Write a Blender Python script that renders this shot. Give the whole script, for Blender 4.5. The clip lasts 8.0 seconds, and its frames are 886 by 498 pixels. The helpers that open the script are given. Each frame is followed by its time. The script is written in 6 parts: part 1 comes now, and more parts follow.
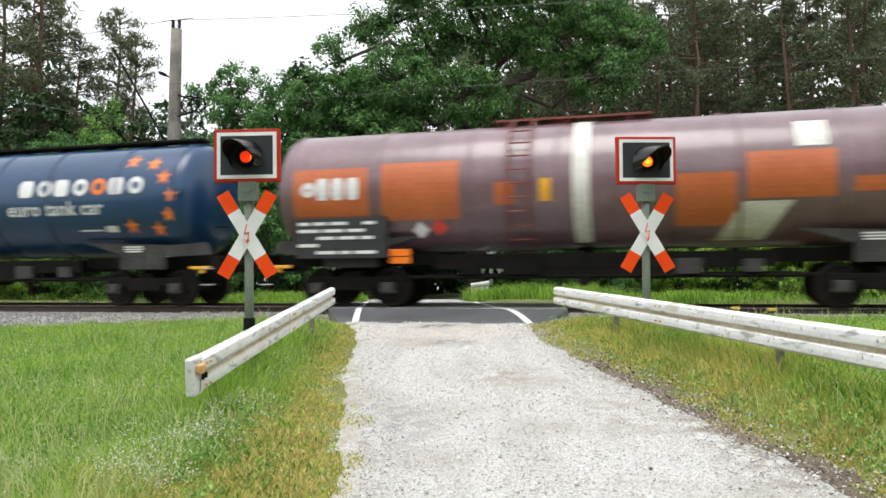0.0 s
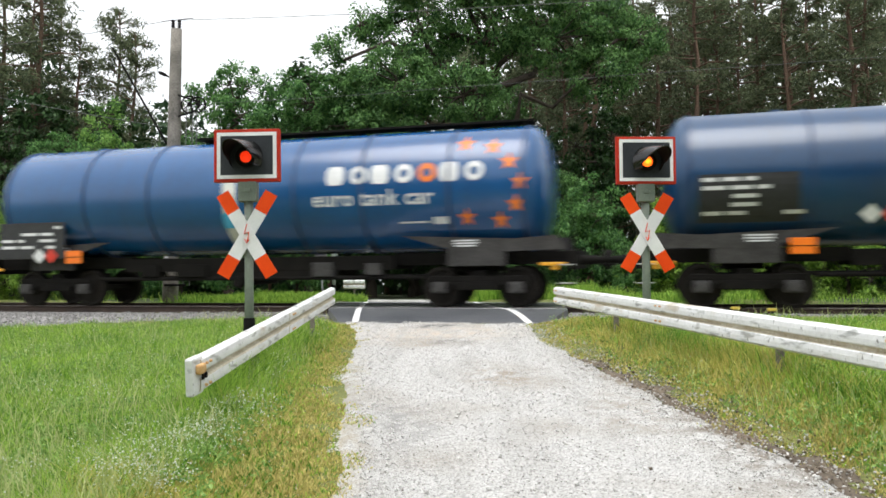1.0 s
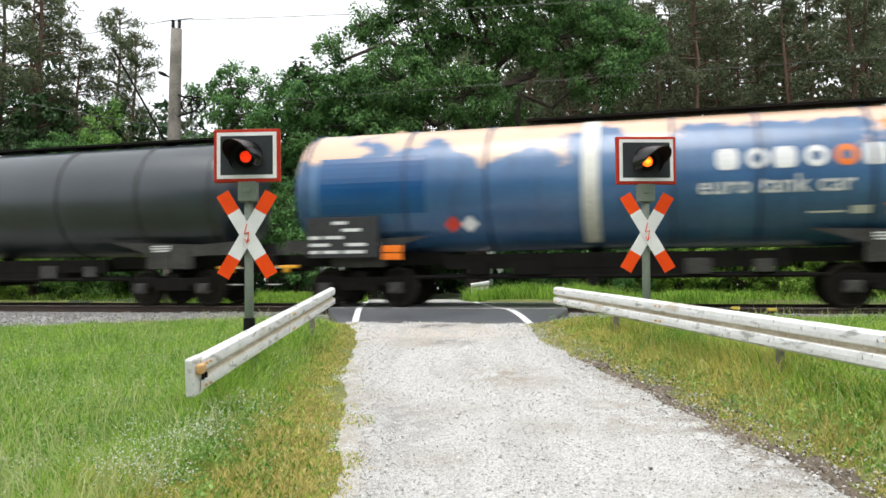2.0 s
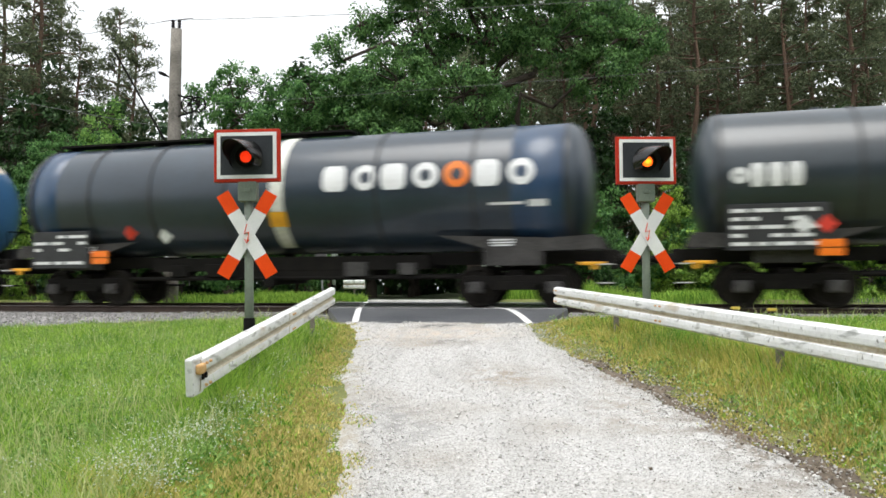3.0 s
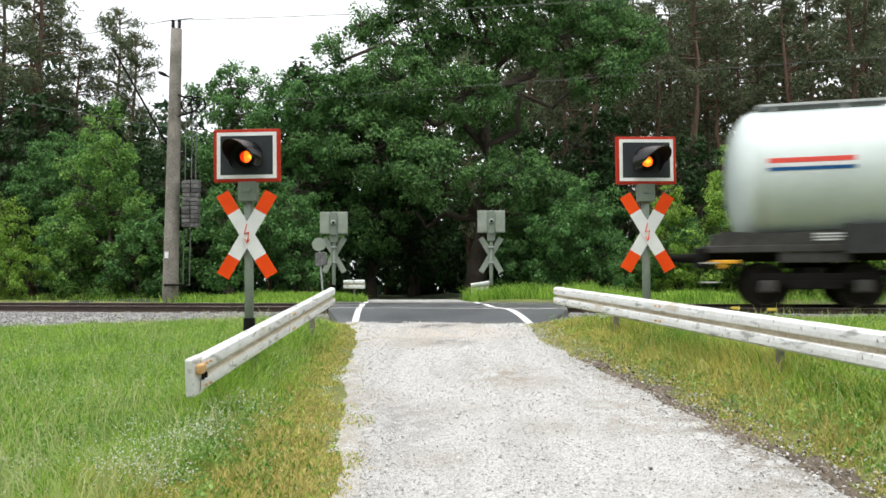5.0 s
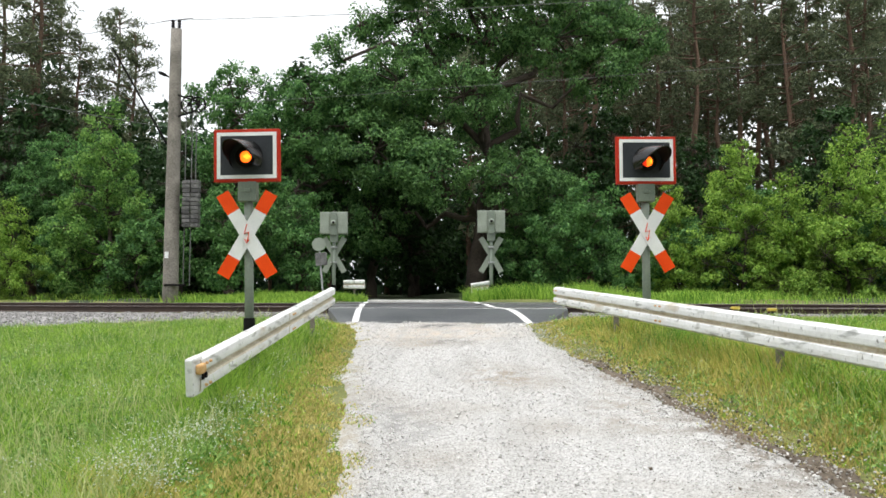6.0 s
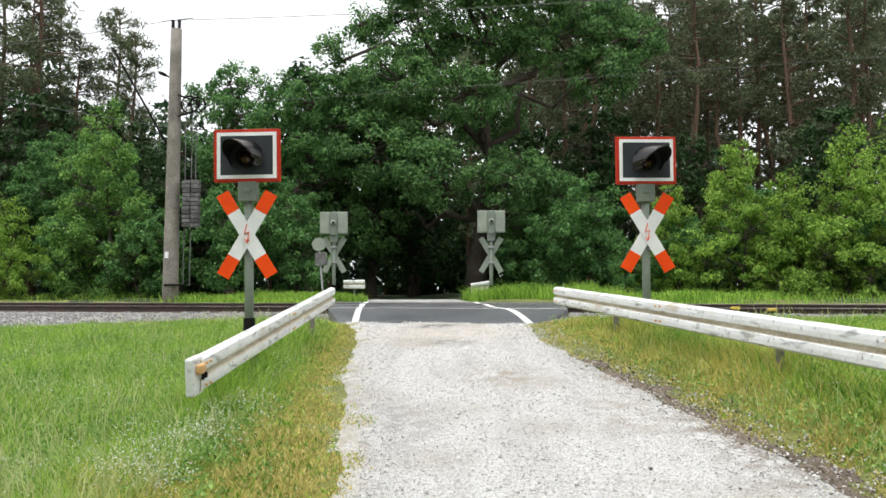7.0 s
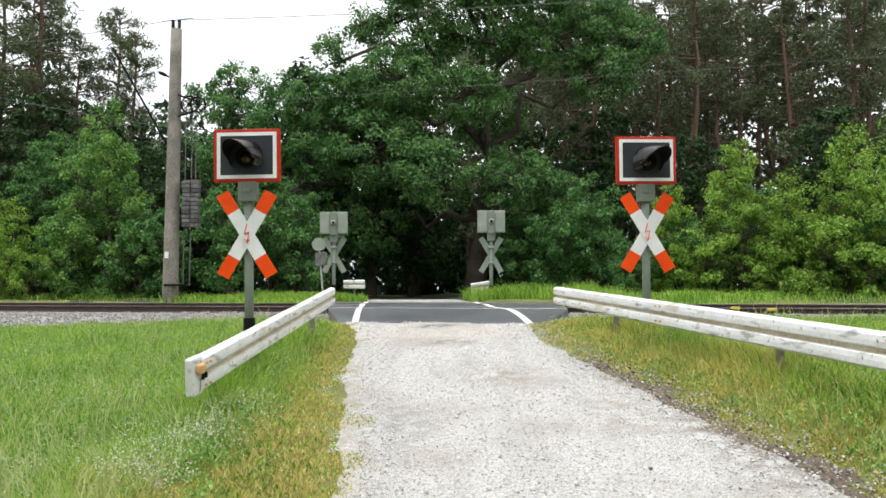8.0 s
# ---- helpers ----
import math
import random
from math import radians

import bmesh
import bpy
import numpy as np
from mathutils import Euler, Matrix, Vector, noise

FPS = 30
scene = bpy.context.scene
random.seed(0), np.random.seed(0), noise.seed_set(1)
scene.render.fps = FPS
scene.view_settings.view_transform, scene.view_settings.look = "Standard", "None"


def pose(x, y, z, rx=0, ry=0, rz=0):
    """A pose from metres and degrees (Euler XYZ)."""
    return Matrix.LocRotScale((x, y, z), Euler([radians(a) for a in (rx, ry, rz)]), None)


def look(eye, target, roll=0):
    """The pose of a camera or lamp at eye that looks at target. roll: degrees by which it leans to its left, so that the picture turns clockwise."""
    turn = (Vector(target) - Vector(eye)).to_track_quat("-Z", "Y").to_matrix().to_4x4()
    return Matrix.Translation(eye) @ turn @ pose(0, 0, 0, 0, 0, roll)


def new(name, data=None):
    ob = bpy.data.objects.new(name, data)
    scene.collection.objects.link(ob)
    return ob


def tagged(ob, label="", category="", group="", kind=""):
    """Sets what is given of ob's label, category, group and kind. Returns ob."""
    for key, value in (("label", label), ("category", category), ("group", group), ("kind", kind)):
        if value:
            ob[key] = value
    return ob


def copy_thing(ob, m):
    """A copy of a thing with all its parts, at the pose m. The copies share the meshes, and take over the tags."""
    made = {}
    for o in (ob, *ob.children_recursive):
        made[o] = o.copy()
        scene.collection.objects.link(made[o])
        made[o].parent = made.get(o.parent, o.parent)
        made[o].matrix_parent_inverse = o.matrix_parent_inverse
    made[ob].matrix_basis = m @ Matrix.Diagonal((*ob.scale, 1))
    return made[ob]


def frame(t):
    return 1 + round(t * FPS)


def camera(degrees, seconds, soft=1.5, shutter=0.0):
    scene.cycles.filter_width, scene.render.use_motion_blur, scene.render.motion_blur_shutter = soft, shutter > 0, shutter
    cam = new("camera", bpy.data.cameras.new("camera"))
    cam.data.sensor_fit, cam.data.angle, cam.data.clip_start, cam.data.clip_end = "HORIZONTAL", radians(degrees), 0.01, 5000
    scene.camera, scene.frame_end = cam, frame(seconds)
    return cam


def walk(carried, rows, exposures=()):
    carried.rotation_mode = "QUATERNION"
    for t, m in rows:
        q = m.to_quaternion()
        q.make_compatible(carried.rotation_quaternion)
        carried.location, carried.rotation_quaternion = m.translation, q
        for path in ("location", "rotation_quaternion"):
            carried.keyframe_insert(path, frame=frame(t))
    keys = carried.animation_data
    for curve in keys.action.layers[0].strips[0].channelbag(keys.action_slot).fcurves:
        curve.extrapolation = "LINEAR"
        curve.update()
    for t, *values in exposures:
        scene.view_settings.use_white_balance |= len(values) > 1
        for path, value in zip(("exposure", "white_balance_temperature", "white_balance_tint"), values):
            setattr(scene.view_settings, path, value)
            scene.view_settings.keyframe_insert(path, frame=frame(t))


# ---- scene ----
# ---- camera: stands still on the gravel road before the crossing ----
cam = camera(58.5, 8.0, soft=1.6, shutter=0.23)
EYE = (0.0, 0.0, 1.45)
TILT = math.degrees(math.atan(85 / 1400))
walk(cam, [(0.0, pose(*EYE, 90 + TILT, 0, 0)), (8.0, pose(*EYE, 90 + TILT, 0, 0))])

# ---- overcast daylight ----
scene.view_settings.exposure = 0.35
SUN_UP, SUN_ROUND = radians(72), radians(205)
world = bpy.data.worlds.new("overcast_sky")
scene.world = world
world.use_nodes = True
wn, wl = world.node_tree.nodes, world.node_tree.links
sky = wn.new("ShaderNodeTexSky")
sky.sky_type, sky.sun_disc = "NISHITA", False
sky.sun_elevation, sky.sun_rotation = SUN_UP, SUN_ROUND
sky.dust_density, sky.air_density = 6.0, 1.0
grey = wn.new("ShaderNodeHueSaturation")
grey.inputs["Saturation"].default_value = 0.12
veil = wn.new("ShaderNodeMix")
veil.data_type = "RGBA"
veil.inputs[0].default_value = 0.6
veil.inputs[7].default_value = (9.0, 9.3, 9.6, 1)
wl.new(sky.outputs[0], grey.inputs["Color"])
wl.new(grey.outputs[0], veil.inputs[6])
wl.new(veil.outputs[2], wn["Background"].inputs[0])
wn["Background"].inputs[1].default_value = 0.15
sun = new("sun", bpy.data.lights.new("sun", "SUN"))
sun.data.energy, sun.data.angle, sun.data.color = 1.5, radians(40), (1.0, 0.97, 0.92)
sun.matrix_basis = look((math.sin(SUN_ROUND) * 15.6, math.cos(SUN_ROUND) * 15.6, 48), (0, 0, 0))


# ---- materials ----
def material(name, low, high, rough=0.8, metal=0.0, scale=6.0, fine=60.0, bump=0.3, blotch=0.5, coat=0.0, lift=0.01, per_piece=0.0):
    """Two colours mixed by noise at two scales, with fine relief."""
    m = bpy.data.materials.new(name)
    m.use_nodes = True
    n, l = m.node_tree.nodes, m.node_tree.links
    b = n["Principled BSDF"]
    b.inputs["Roughness"].default_value, b.inputs["Metallic"].default_value = rough, metal
    b.inputs["Coat Weight"].default_value = coat
    co = n.new("ShaderNodeTexCoord")
    big, small = n.new("ShaderNodeTexNoise"), n.new("ShaderNodeTexNoise")
    big.inputs["Scale"].default_value, big.inputs["Detail"].default_value = scale, 5
    small.inputs["Scale"].default_value, small.inputs["Detail"].default_value = fine, 3
    for t in (big, small):
        l.new(co.outputs["Object"], t.inputs["Vector"])
    mix = n.new("ShaderNodeMix")
    mix.inputs[0].default_value = 1 - blotch
    l.new(big.outputs[0], mix.inputs[2])
    l.new(small.outputs[0], mix.inputs[3])
    ramp = n.new("ShaderNodeValToRGB")
    ramp.color_ramp.elements[0].position, ramp.color_ramp.elements[1].position = 0.34, 0.66
    ramp.color_ramp.elements[0].color, ramp.color_ramp.elements[1].color = (*low, 1), (*high, 1)
    l.new(mix.outputs[0], ramp.inputs[0])
    out = ramp.outputs[0]
    if per_piece:
        info, hsv, span = n.new("ShaderNodeObjectInfo"), n.new("ShaderNodeHueSaturation"), n.new("ShaderNodeMapRange")
        span.inputs[3].default_value, span.inputs[4].default_value = 1 - per_piece, 1 + per_piece
        l.new(info.outputs["Random"], span.inputs[0])
        l.new(span.outputs[0], hsv.inputs["Value"])
        l.new(out, hsv.inputs["Color"])
        out = hsv.outputs[0]
    l.new(out, b.inputs["Base Color"])
    if bump:
        bp = n.new("ShaderNodeBump")
        bp.inputs["Strength"].default_value, bp.inputs["Distance"].default_value = bump, lift
        l.new(small.outputs[0], bp.inputs["Height"])
        l.new(bp.outputs[0], b.inputs["Normal"])
    return m


def leafy(name, dark, light, rough=0.55, glow_through=0.35, patch=0.35):
    """Leaves and blades: every piece has its own tint, drifting in patches; light passes through."""
    m = bpy.data.materials.new(name)
    m.use_nodes = True
    n, l = m.node_tree.nodes, m.node_tree.links
    b = n["Principled BSDF"]
    b.inputs["Roughness"].default_value = rough
    b.inputs["Specular IOR Level"].default_value = 0.25
    geo, co, tex = n.new("ShaderNodeNewGeometry"), n.new("ShaderNodeTexCoord"), n.new("ShaderNodeTexNoise")
    tex.inputs["Scale"].default_value, tex.inputs["Detail"].default_value = patch, 3
    l.new(co.outputs["Object"], tex.inputs["Vector"])
    mix = n.new("ShaderNodeMix")
    mix.inputs[0].default_value = 0.5
    l.new(geo.outputs["Random Per Island"], mix.inputs[2])
    l.new(tex.outputs[0], mix.inputs[3])
    ramp = n.new("ShaderNodeValToRGB")
    ramp.color_ramp.elements[0].position, ramp.color_ramp.elements[1].position = 0.3, 0.7
    ramp.color_ramp.elements[0].color, ramp.color_ramp.elements[1].color = (*dark, 1), (*light, 1)
    l.new(mix.outputs[0], ramp.inputs[0])
    tr = n.new("ShaderNodeBsdfTranslucent")
    both = n.new("ShaderNodeMixShader")
    both.inputs[0].default_value = glow_through
    l.new(ramp.outputs[0], b.inputs["Base Color"])
    l.new(ramp.outputs[0], tr.inputs[0])
    l.new(b.outputs[0], both.inputs[1])
    l.new(tr.outputs[0], both.inputs[2])
    l.new(both.outputs[0], n["Material Output"].inputs[0])
    return m


def glowing(name, colour, strength):
    m = bpy.data.materials.new(name)
    m.use_nodes = True
    b = m.node_tree.nodes["Principled BSDF"]
    b.inputs["Base Color"].default_value = (*colour, 1)
    b.inputs["Emission Color"].default_value, b.inputs["Emission Strength"].default_value = (*colour, 1), strength
    return m


SOIL = material("grassy_soil", (0.07, 0.1, 0.022), (0.2, 0.2, 0.06), 0.95, scale=1.2, fine=25, bump=0.8, lift=0.03)
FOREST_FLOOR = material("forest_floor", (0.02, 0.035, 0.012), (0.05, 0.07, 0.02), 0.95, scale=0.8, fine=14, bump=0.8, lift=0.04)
MUD = material("bare_mud", (0.045, 0.035, 0.026), (0.19, 0.15, 0.108), 0.9, scale=3, fine=40, bump=0.8)
ASPHALT = material("worn_asphalt", (0.07, 0.075, 0.083), (0.16, 0.165, 0.175), 0.3, scale=0.9, fine=120, bump=0.35, blotch=0.65, lift=0.004)
LINE = material("road_line_paint", (0.62, 0.62, 0.6), (0.8, 0.8, 0.79), 0.6, scale=4, fine=50, bump=0.2)
STONE = material("limestone_chip", (0.36, 0.35, 0.335), (0.72, 0.71, 0.69), 0.9, scale=5, fine=60, bump=0.4)
BALLAST = material("track_ballast", (0.13, 0.125, 0.12), (0.46, 0.45, 0.44), 0.9, scale=9, fine=50, bump=0.9, lift=0.03)
RAIL_STEEL = material("rusty_rail_steel", (0.032, 0.023, 0.019), (0.075, 0.048, 0.036), 0.7, 0.3, scale=3, fine=40)
SHINE = material("polished_rail_head", (0.14, 0.13, 0.125), (0.24, 0.23, 0.22), 0.5, 0.7, bump=0.05)
CONCRETE = material("weathered_concrete", (0.24, 0.22, 0.2), (0.4, 0.38, 0.35), 0.85, scale=2.5, fine=45)
POLE = material("mast_concrete", (0.1, 0.09, 0.078), (0.31, 0.285, 0.25), 0.85, scale=2.2, fine=24, bump=0.5)
RUSTY = material("rust_stain", (0.42, 0.17, 0.03), (0.7, 0.5, 0.25), 0.8, scale=8, fine=30)
GREENGREY = material("green_grey_paint", (0.13, 0.16, 0.13), (0.2, 0.24, 0.19), 0.55, scale=3, fine=40, bump=0.1)
BACKPLATE = material("sign_back_sheet", (0.2, 0.23, 0.19), (0.3, 0.34, 0.28), 0.5, scale=3, fine=40, bump=0.1)
SIGN_WHITE = material("sign_white", (0.66, 0.68, 0.68), (0.8, 0.81, 0.8), 0.35, scale=4, fine=60, bump=0.03)
SIGN_RED = material("sign_orange_red", (0.76, 0.055, 0.003), (0.86, 0.085, 0.005), 0.55, scale=4, fine=60, bump=0.03)
FRAME_RED = material("frame_red", (0.36, 0.02, 0.008), (0.48, 0.034, 0.012), 0.55, scale=4, fine=60, bump=0.05)
PANEL = material("signal_dark_panel", (0.02, 0.024, 0.028), (0.034, 0.039, 0.044), 0.6, scale=3, fine=40, bump=0.05)
BLACK = material("matt_black", (0.003, 0.003, 0.003), (0.008, 0.0075, 0.0075), 0.85, scale=5, fine=50, bump=0.2)
for m in (SIGN_RED, FRAME_RED, PANEL, BLACK):
    m.node_tree.nodes["Principled BSDF"].inputs["Specular IOR Level"].default_value = 0.2
HOOD_IN = material("hood_black", (0.003, 0.003, 0.0032), (0.006, 0.006, 0.0064), 0.2, bump=0.05)
STEEL = material("galvanised_steel", (0.36, 0.37, 0.38), (0.5, 0.51, 0.52), 0.45, 0.6, scale=6, fine=40, bump=0.1)
WIRE = material("wire_grey", (0.1, 0.1, 0.1), (0.16, 0.16, 0.16), 0.7, 0.0, bump=0)
BARK = material("oak_bark", (0.035, 0.026, 0.02), (0.09, 0.07, 0.055), 0.95, scale=1.5, fine=16, bump=1.0, lift=0.05)
PINE_BARK = material("pine_bark", (0.07, 0.046, 0.032), (0.17, 0.105, 0.068), 0.95, scale=1.0, fine=14, bump=1.0, lift=0.05)
LAMP_ON = glowing("lit_lamp", (1.0, 0.13, 0.008), 2.2)
LAMP_CORE = glowing("lamp_filament", (1.0, 0.27, 0.015), 2.4)
LAMP_LOW = glowing("low_lamp", (0.75, 0.03, 0.005), 0.9)
LAMP_OFF = material("dark_red_lens", (0.03, 0.006, 0.004), (0.05, 0.01, 0.006), 0.25, bump=0)


# ---- mesh helpers ----
def part(name, bm, mat, parent=None, label="", smooth=False):
    """Links a bmesh as one mesh object, under a thing or a part if given."""
    me = bpy.data.meshes.new(name)
    bm.to_mesh(me)
    bm.free()
    for m in mat if isinstance(mat, (list, tuple)) else (mat,):
        me.materials.append(m)
    if smooth:
        me.shade_smooth()
    ob = new(name, me)
    ob.parent = parent
    return tagged(ob, label) if label else ob


def piece(name, mesh, parent, m):
    """An object of its own on a shared mesh."""
    ob = new(name, mesh)
    ob.parent = parent
    ob.matrix_basis = m
    return ob


def thing(name, m, label, category, group="", kind=""):
    ob = new(name)
    ob.empty_display_size = 0.2
    ob.matrix_basis = m
    return tagged(ob, label, category, group, kind)


def mesh_of(name, verts, faces, mats, smooth=False, indices=None):
    me = bpy.data.meshes.new(name)
    me.from_pydata(verts, [], faces)
    for m in mats:
        me.materials.append(m)
    if indices is not None:
        me.polygons.foreach_set("material_index", indices)
    if smooth:
        me.shade_smooth()
    me.update()
    return me


def box(bm, sx, sy, sz, m=None, bevel=0.0):
    """A box centred at m."""
    r = bmesh.ops.create_cube(bm, size=1, matrix=(m or Matrix()) @ Matrix.Diagonal((sx, sy, sz, 1)))
    if bevel:
        edges = list({e for v in r["verts"] for e in v.link_edges})
        bmesh.ops.bevel(bm, geom=edges, offset=bevel, segments=2, profile=0.5, affect="EDGES")
    return bm


def tube(bm, a, b, ra, rb=None, n=12, caps=True):
    """A round bar from a to b."""
    a, b = Vector(a), Vector(b)
    m = Matrix.Translation((a + b) / 2) @ (b - a).to_track_quat("Z", "Y").to_matrix().to_4x4()
    bmesh.ops.create_cone(bm, cap_ends=caps, segments=n, radius1=ra, radius2=ra if rb is None else rb, depth=(b - a).length, matrix=m)
    return bm


def B():
    return bmesh.new()


# ---- the lie of the land ----
SLANT = 0.275
ALONG = math.hypot(1, SLANT)
TRACK_Y = 19.3
CANT = math.degrees(math.atan(0.07 / 1.5))


def off_track(x, y):
    """Signed distance from the middle of the track; less than nothing on the camera's side."""
    return (y - TRACK_Y + SLANT * x) / ALONG


def on_track(s, q, z):
    """A place s metres along the track (to the right), q across it."""
    return Vector(((s + q * SLANT) / ALONG, TRACK_Y + (q - s * SLANT) / ALONG, z))


TRACK_TURN = -math.degrees(math.atan(SLANT))


def spread(v, xs, ys):
    return float(np.interp(v, xs, ys))


EDGE_Y = (-6, 0, 3, 5.6, 6.8, 9.0, 12.0, 14.0, 15.6)
EDGE_L = (-0.85, -0.72, -0.66, -0.7, -0.84, -1.07, -1.31, -1.48, -1.85)
EDGE_R = (3.4, 3.2, 2.95, 2.58, 2.4, 2.1, 1.62, 1.56, 1.75)


def road_edge(y):
    j = 0.1 * noise.noise((y * 1.1, 3.1, 0)) + 0.05 * noise.noise((y * 3.6, 7.7, 0))
    k = 0.09 * noise.noise((y * 1.1, 13.1, 0)) + 0.06 * noise.noise((y * 3.7, 17.7, 0))
    return spread(y, EDGE_Y, EDGE_L) + j, spread(y, EDGE_Y, EDGE_R) + k


def plain_height(x, y):
    q = off_track(x, y)
    near = 1.04 + 0.085 * (q + 2.9) + 0.04 * max(min(0, x + 2), -14)
    if q < -14:
        near = 1.04 - 0.085 * 11.1 + 0.02 * (q + 14) + 0.04 * max(min(0, x + 2), -14)
    far = 1.17 + 0.014 * min(max(q, 0), 40)
    k = min(max((q + 2.2) / 1.6, 0), 1)
    return near * (1 - k) + far * k


def ground_height(x, y):
    """Ground level: the verges stand a little above the road and are uneven."""
    z = plain_height(x, y)
    q = off_track(x, y)
    if q < -3.4:
        l, r = road_edge(y)
        out = max(l - x, x - r)
        k = min(max((out - 0.15) / 0.5, 0), 1)
        bank = 0.24 if x > r else 0.1
        z += bank * min(max((out - 0.3) / 0.9, 0), 1) * min(1, (-3.4 - q) / 4)
        z += k * (0.07 + 0.05 * noise.noise((x * 0.7, y * 0.7, 2)) + 0.025 * noise.noise((x * 2.3, y * 2.3, 5)))
    elif q > 3:
        l, r = -2.3 - 0.08 * (y - 22), 0.9 - 0.08 * (y - 22)
        out = max(l - x, x - r)
        k = min(max(out / 0.8, 0), 1)
        z += k * (0.1 + 0.1 * noise.noise((x * 0.3, y * 0.3, 2)))
    elif abs(q) < 2.2:
        z -= 0.12
    if -3.9 < q < 4.6 and -3.6 < x < 3.7:
        z -= 0.1 * min(1, (q + 3.9) / 0.3)
    return z


def graded(a, b, step, near_a, near_b):
    """Grid lines from a to b: fine between near_a and near_b, wider outside."""
    v, out = near_a, []
    while v < near_b:
        out.append(v)
        v += step
    d, w = step, near_b
    while w < b:
        out.append(w)
        d *= 1.25
        w += d
    out.append(b)
    d, w = step, near_a
    while w > a:
        d *= 1.25
        w -= d
        out.insert(0, max(w, a))
    return out


def make_ground():
    xs, ys = graded(-900, 900, 0.35, -16, 14), graded(-600, 1400, 0.35, 1, 34)
    verts = [(x, y, ground_height(x, y)) for y in ys for x in xs]
    w = len(xs)
    faces, idx = [], []
    for j in range(len(ys) - 1):
        for i in range(w - 1):
            faces.append((j * w + i, j * w + i + 1, (j + 1) * w + i + 1, (j + 1) * w + i))
            x, y = xs[i], ys[j]
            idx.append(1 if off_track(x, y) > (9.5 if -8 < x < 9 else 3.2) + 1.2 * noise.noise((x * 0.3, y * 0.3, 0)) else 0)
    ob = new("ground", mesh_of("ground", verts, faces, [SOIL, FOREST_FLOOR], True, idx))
    tagged(ob, "grassy ground sloping up to a railway embankment", "ground", kind="structure")


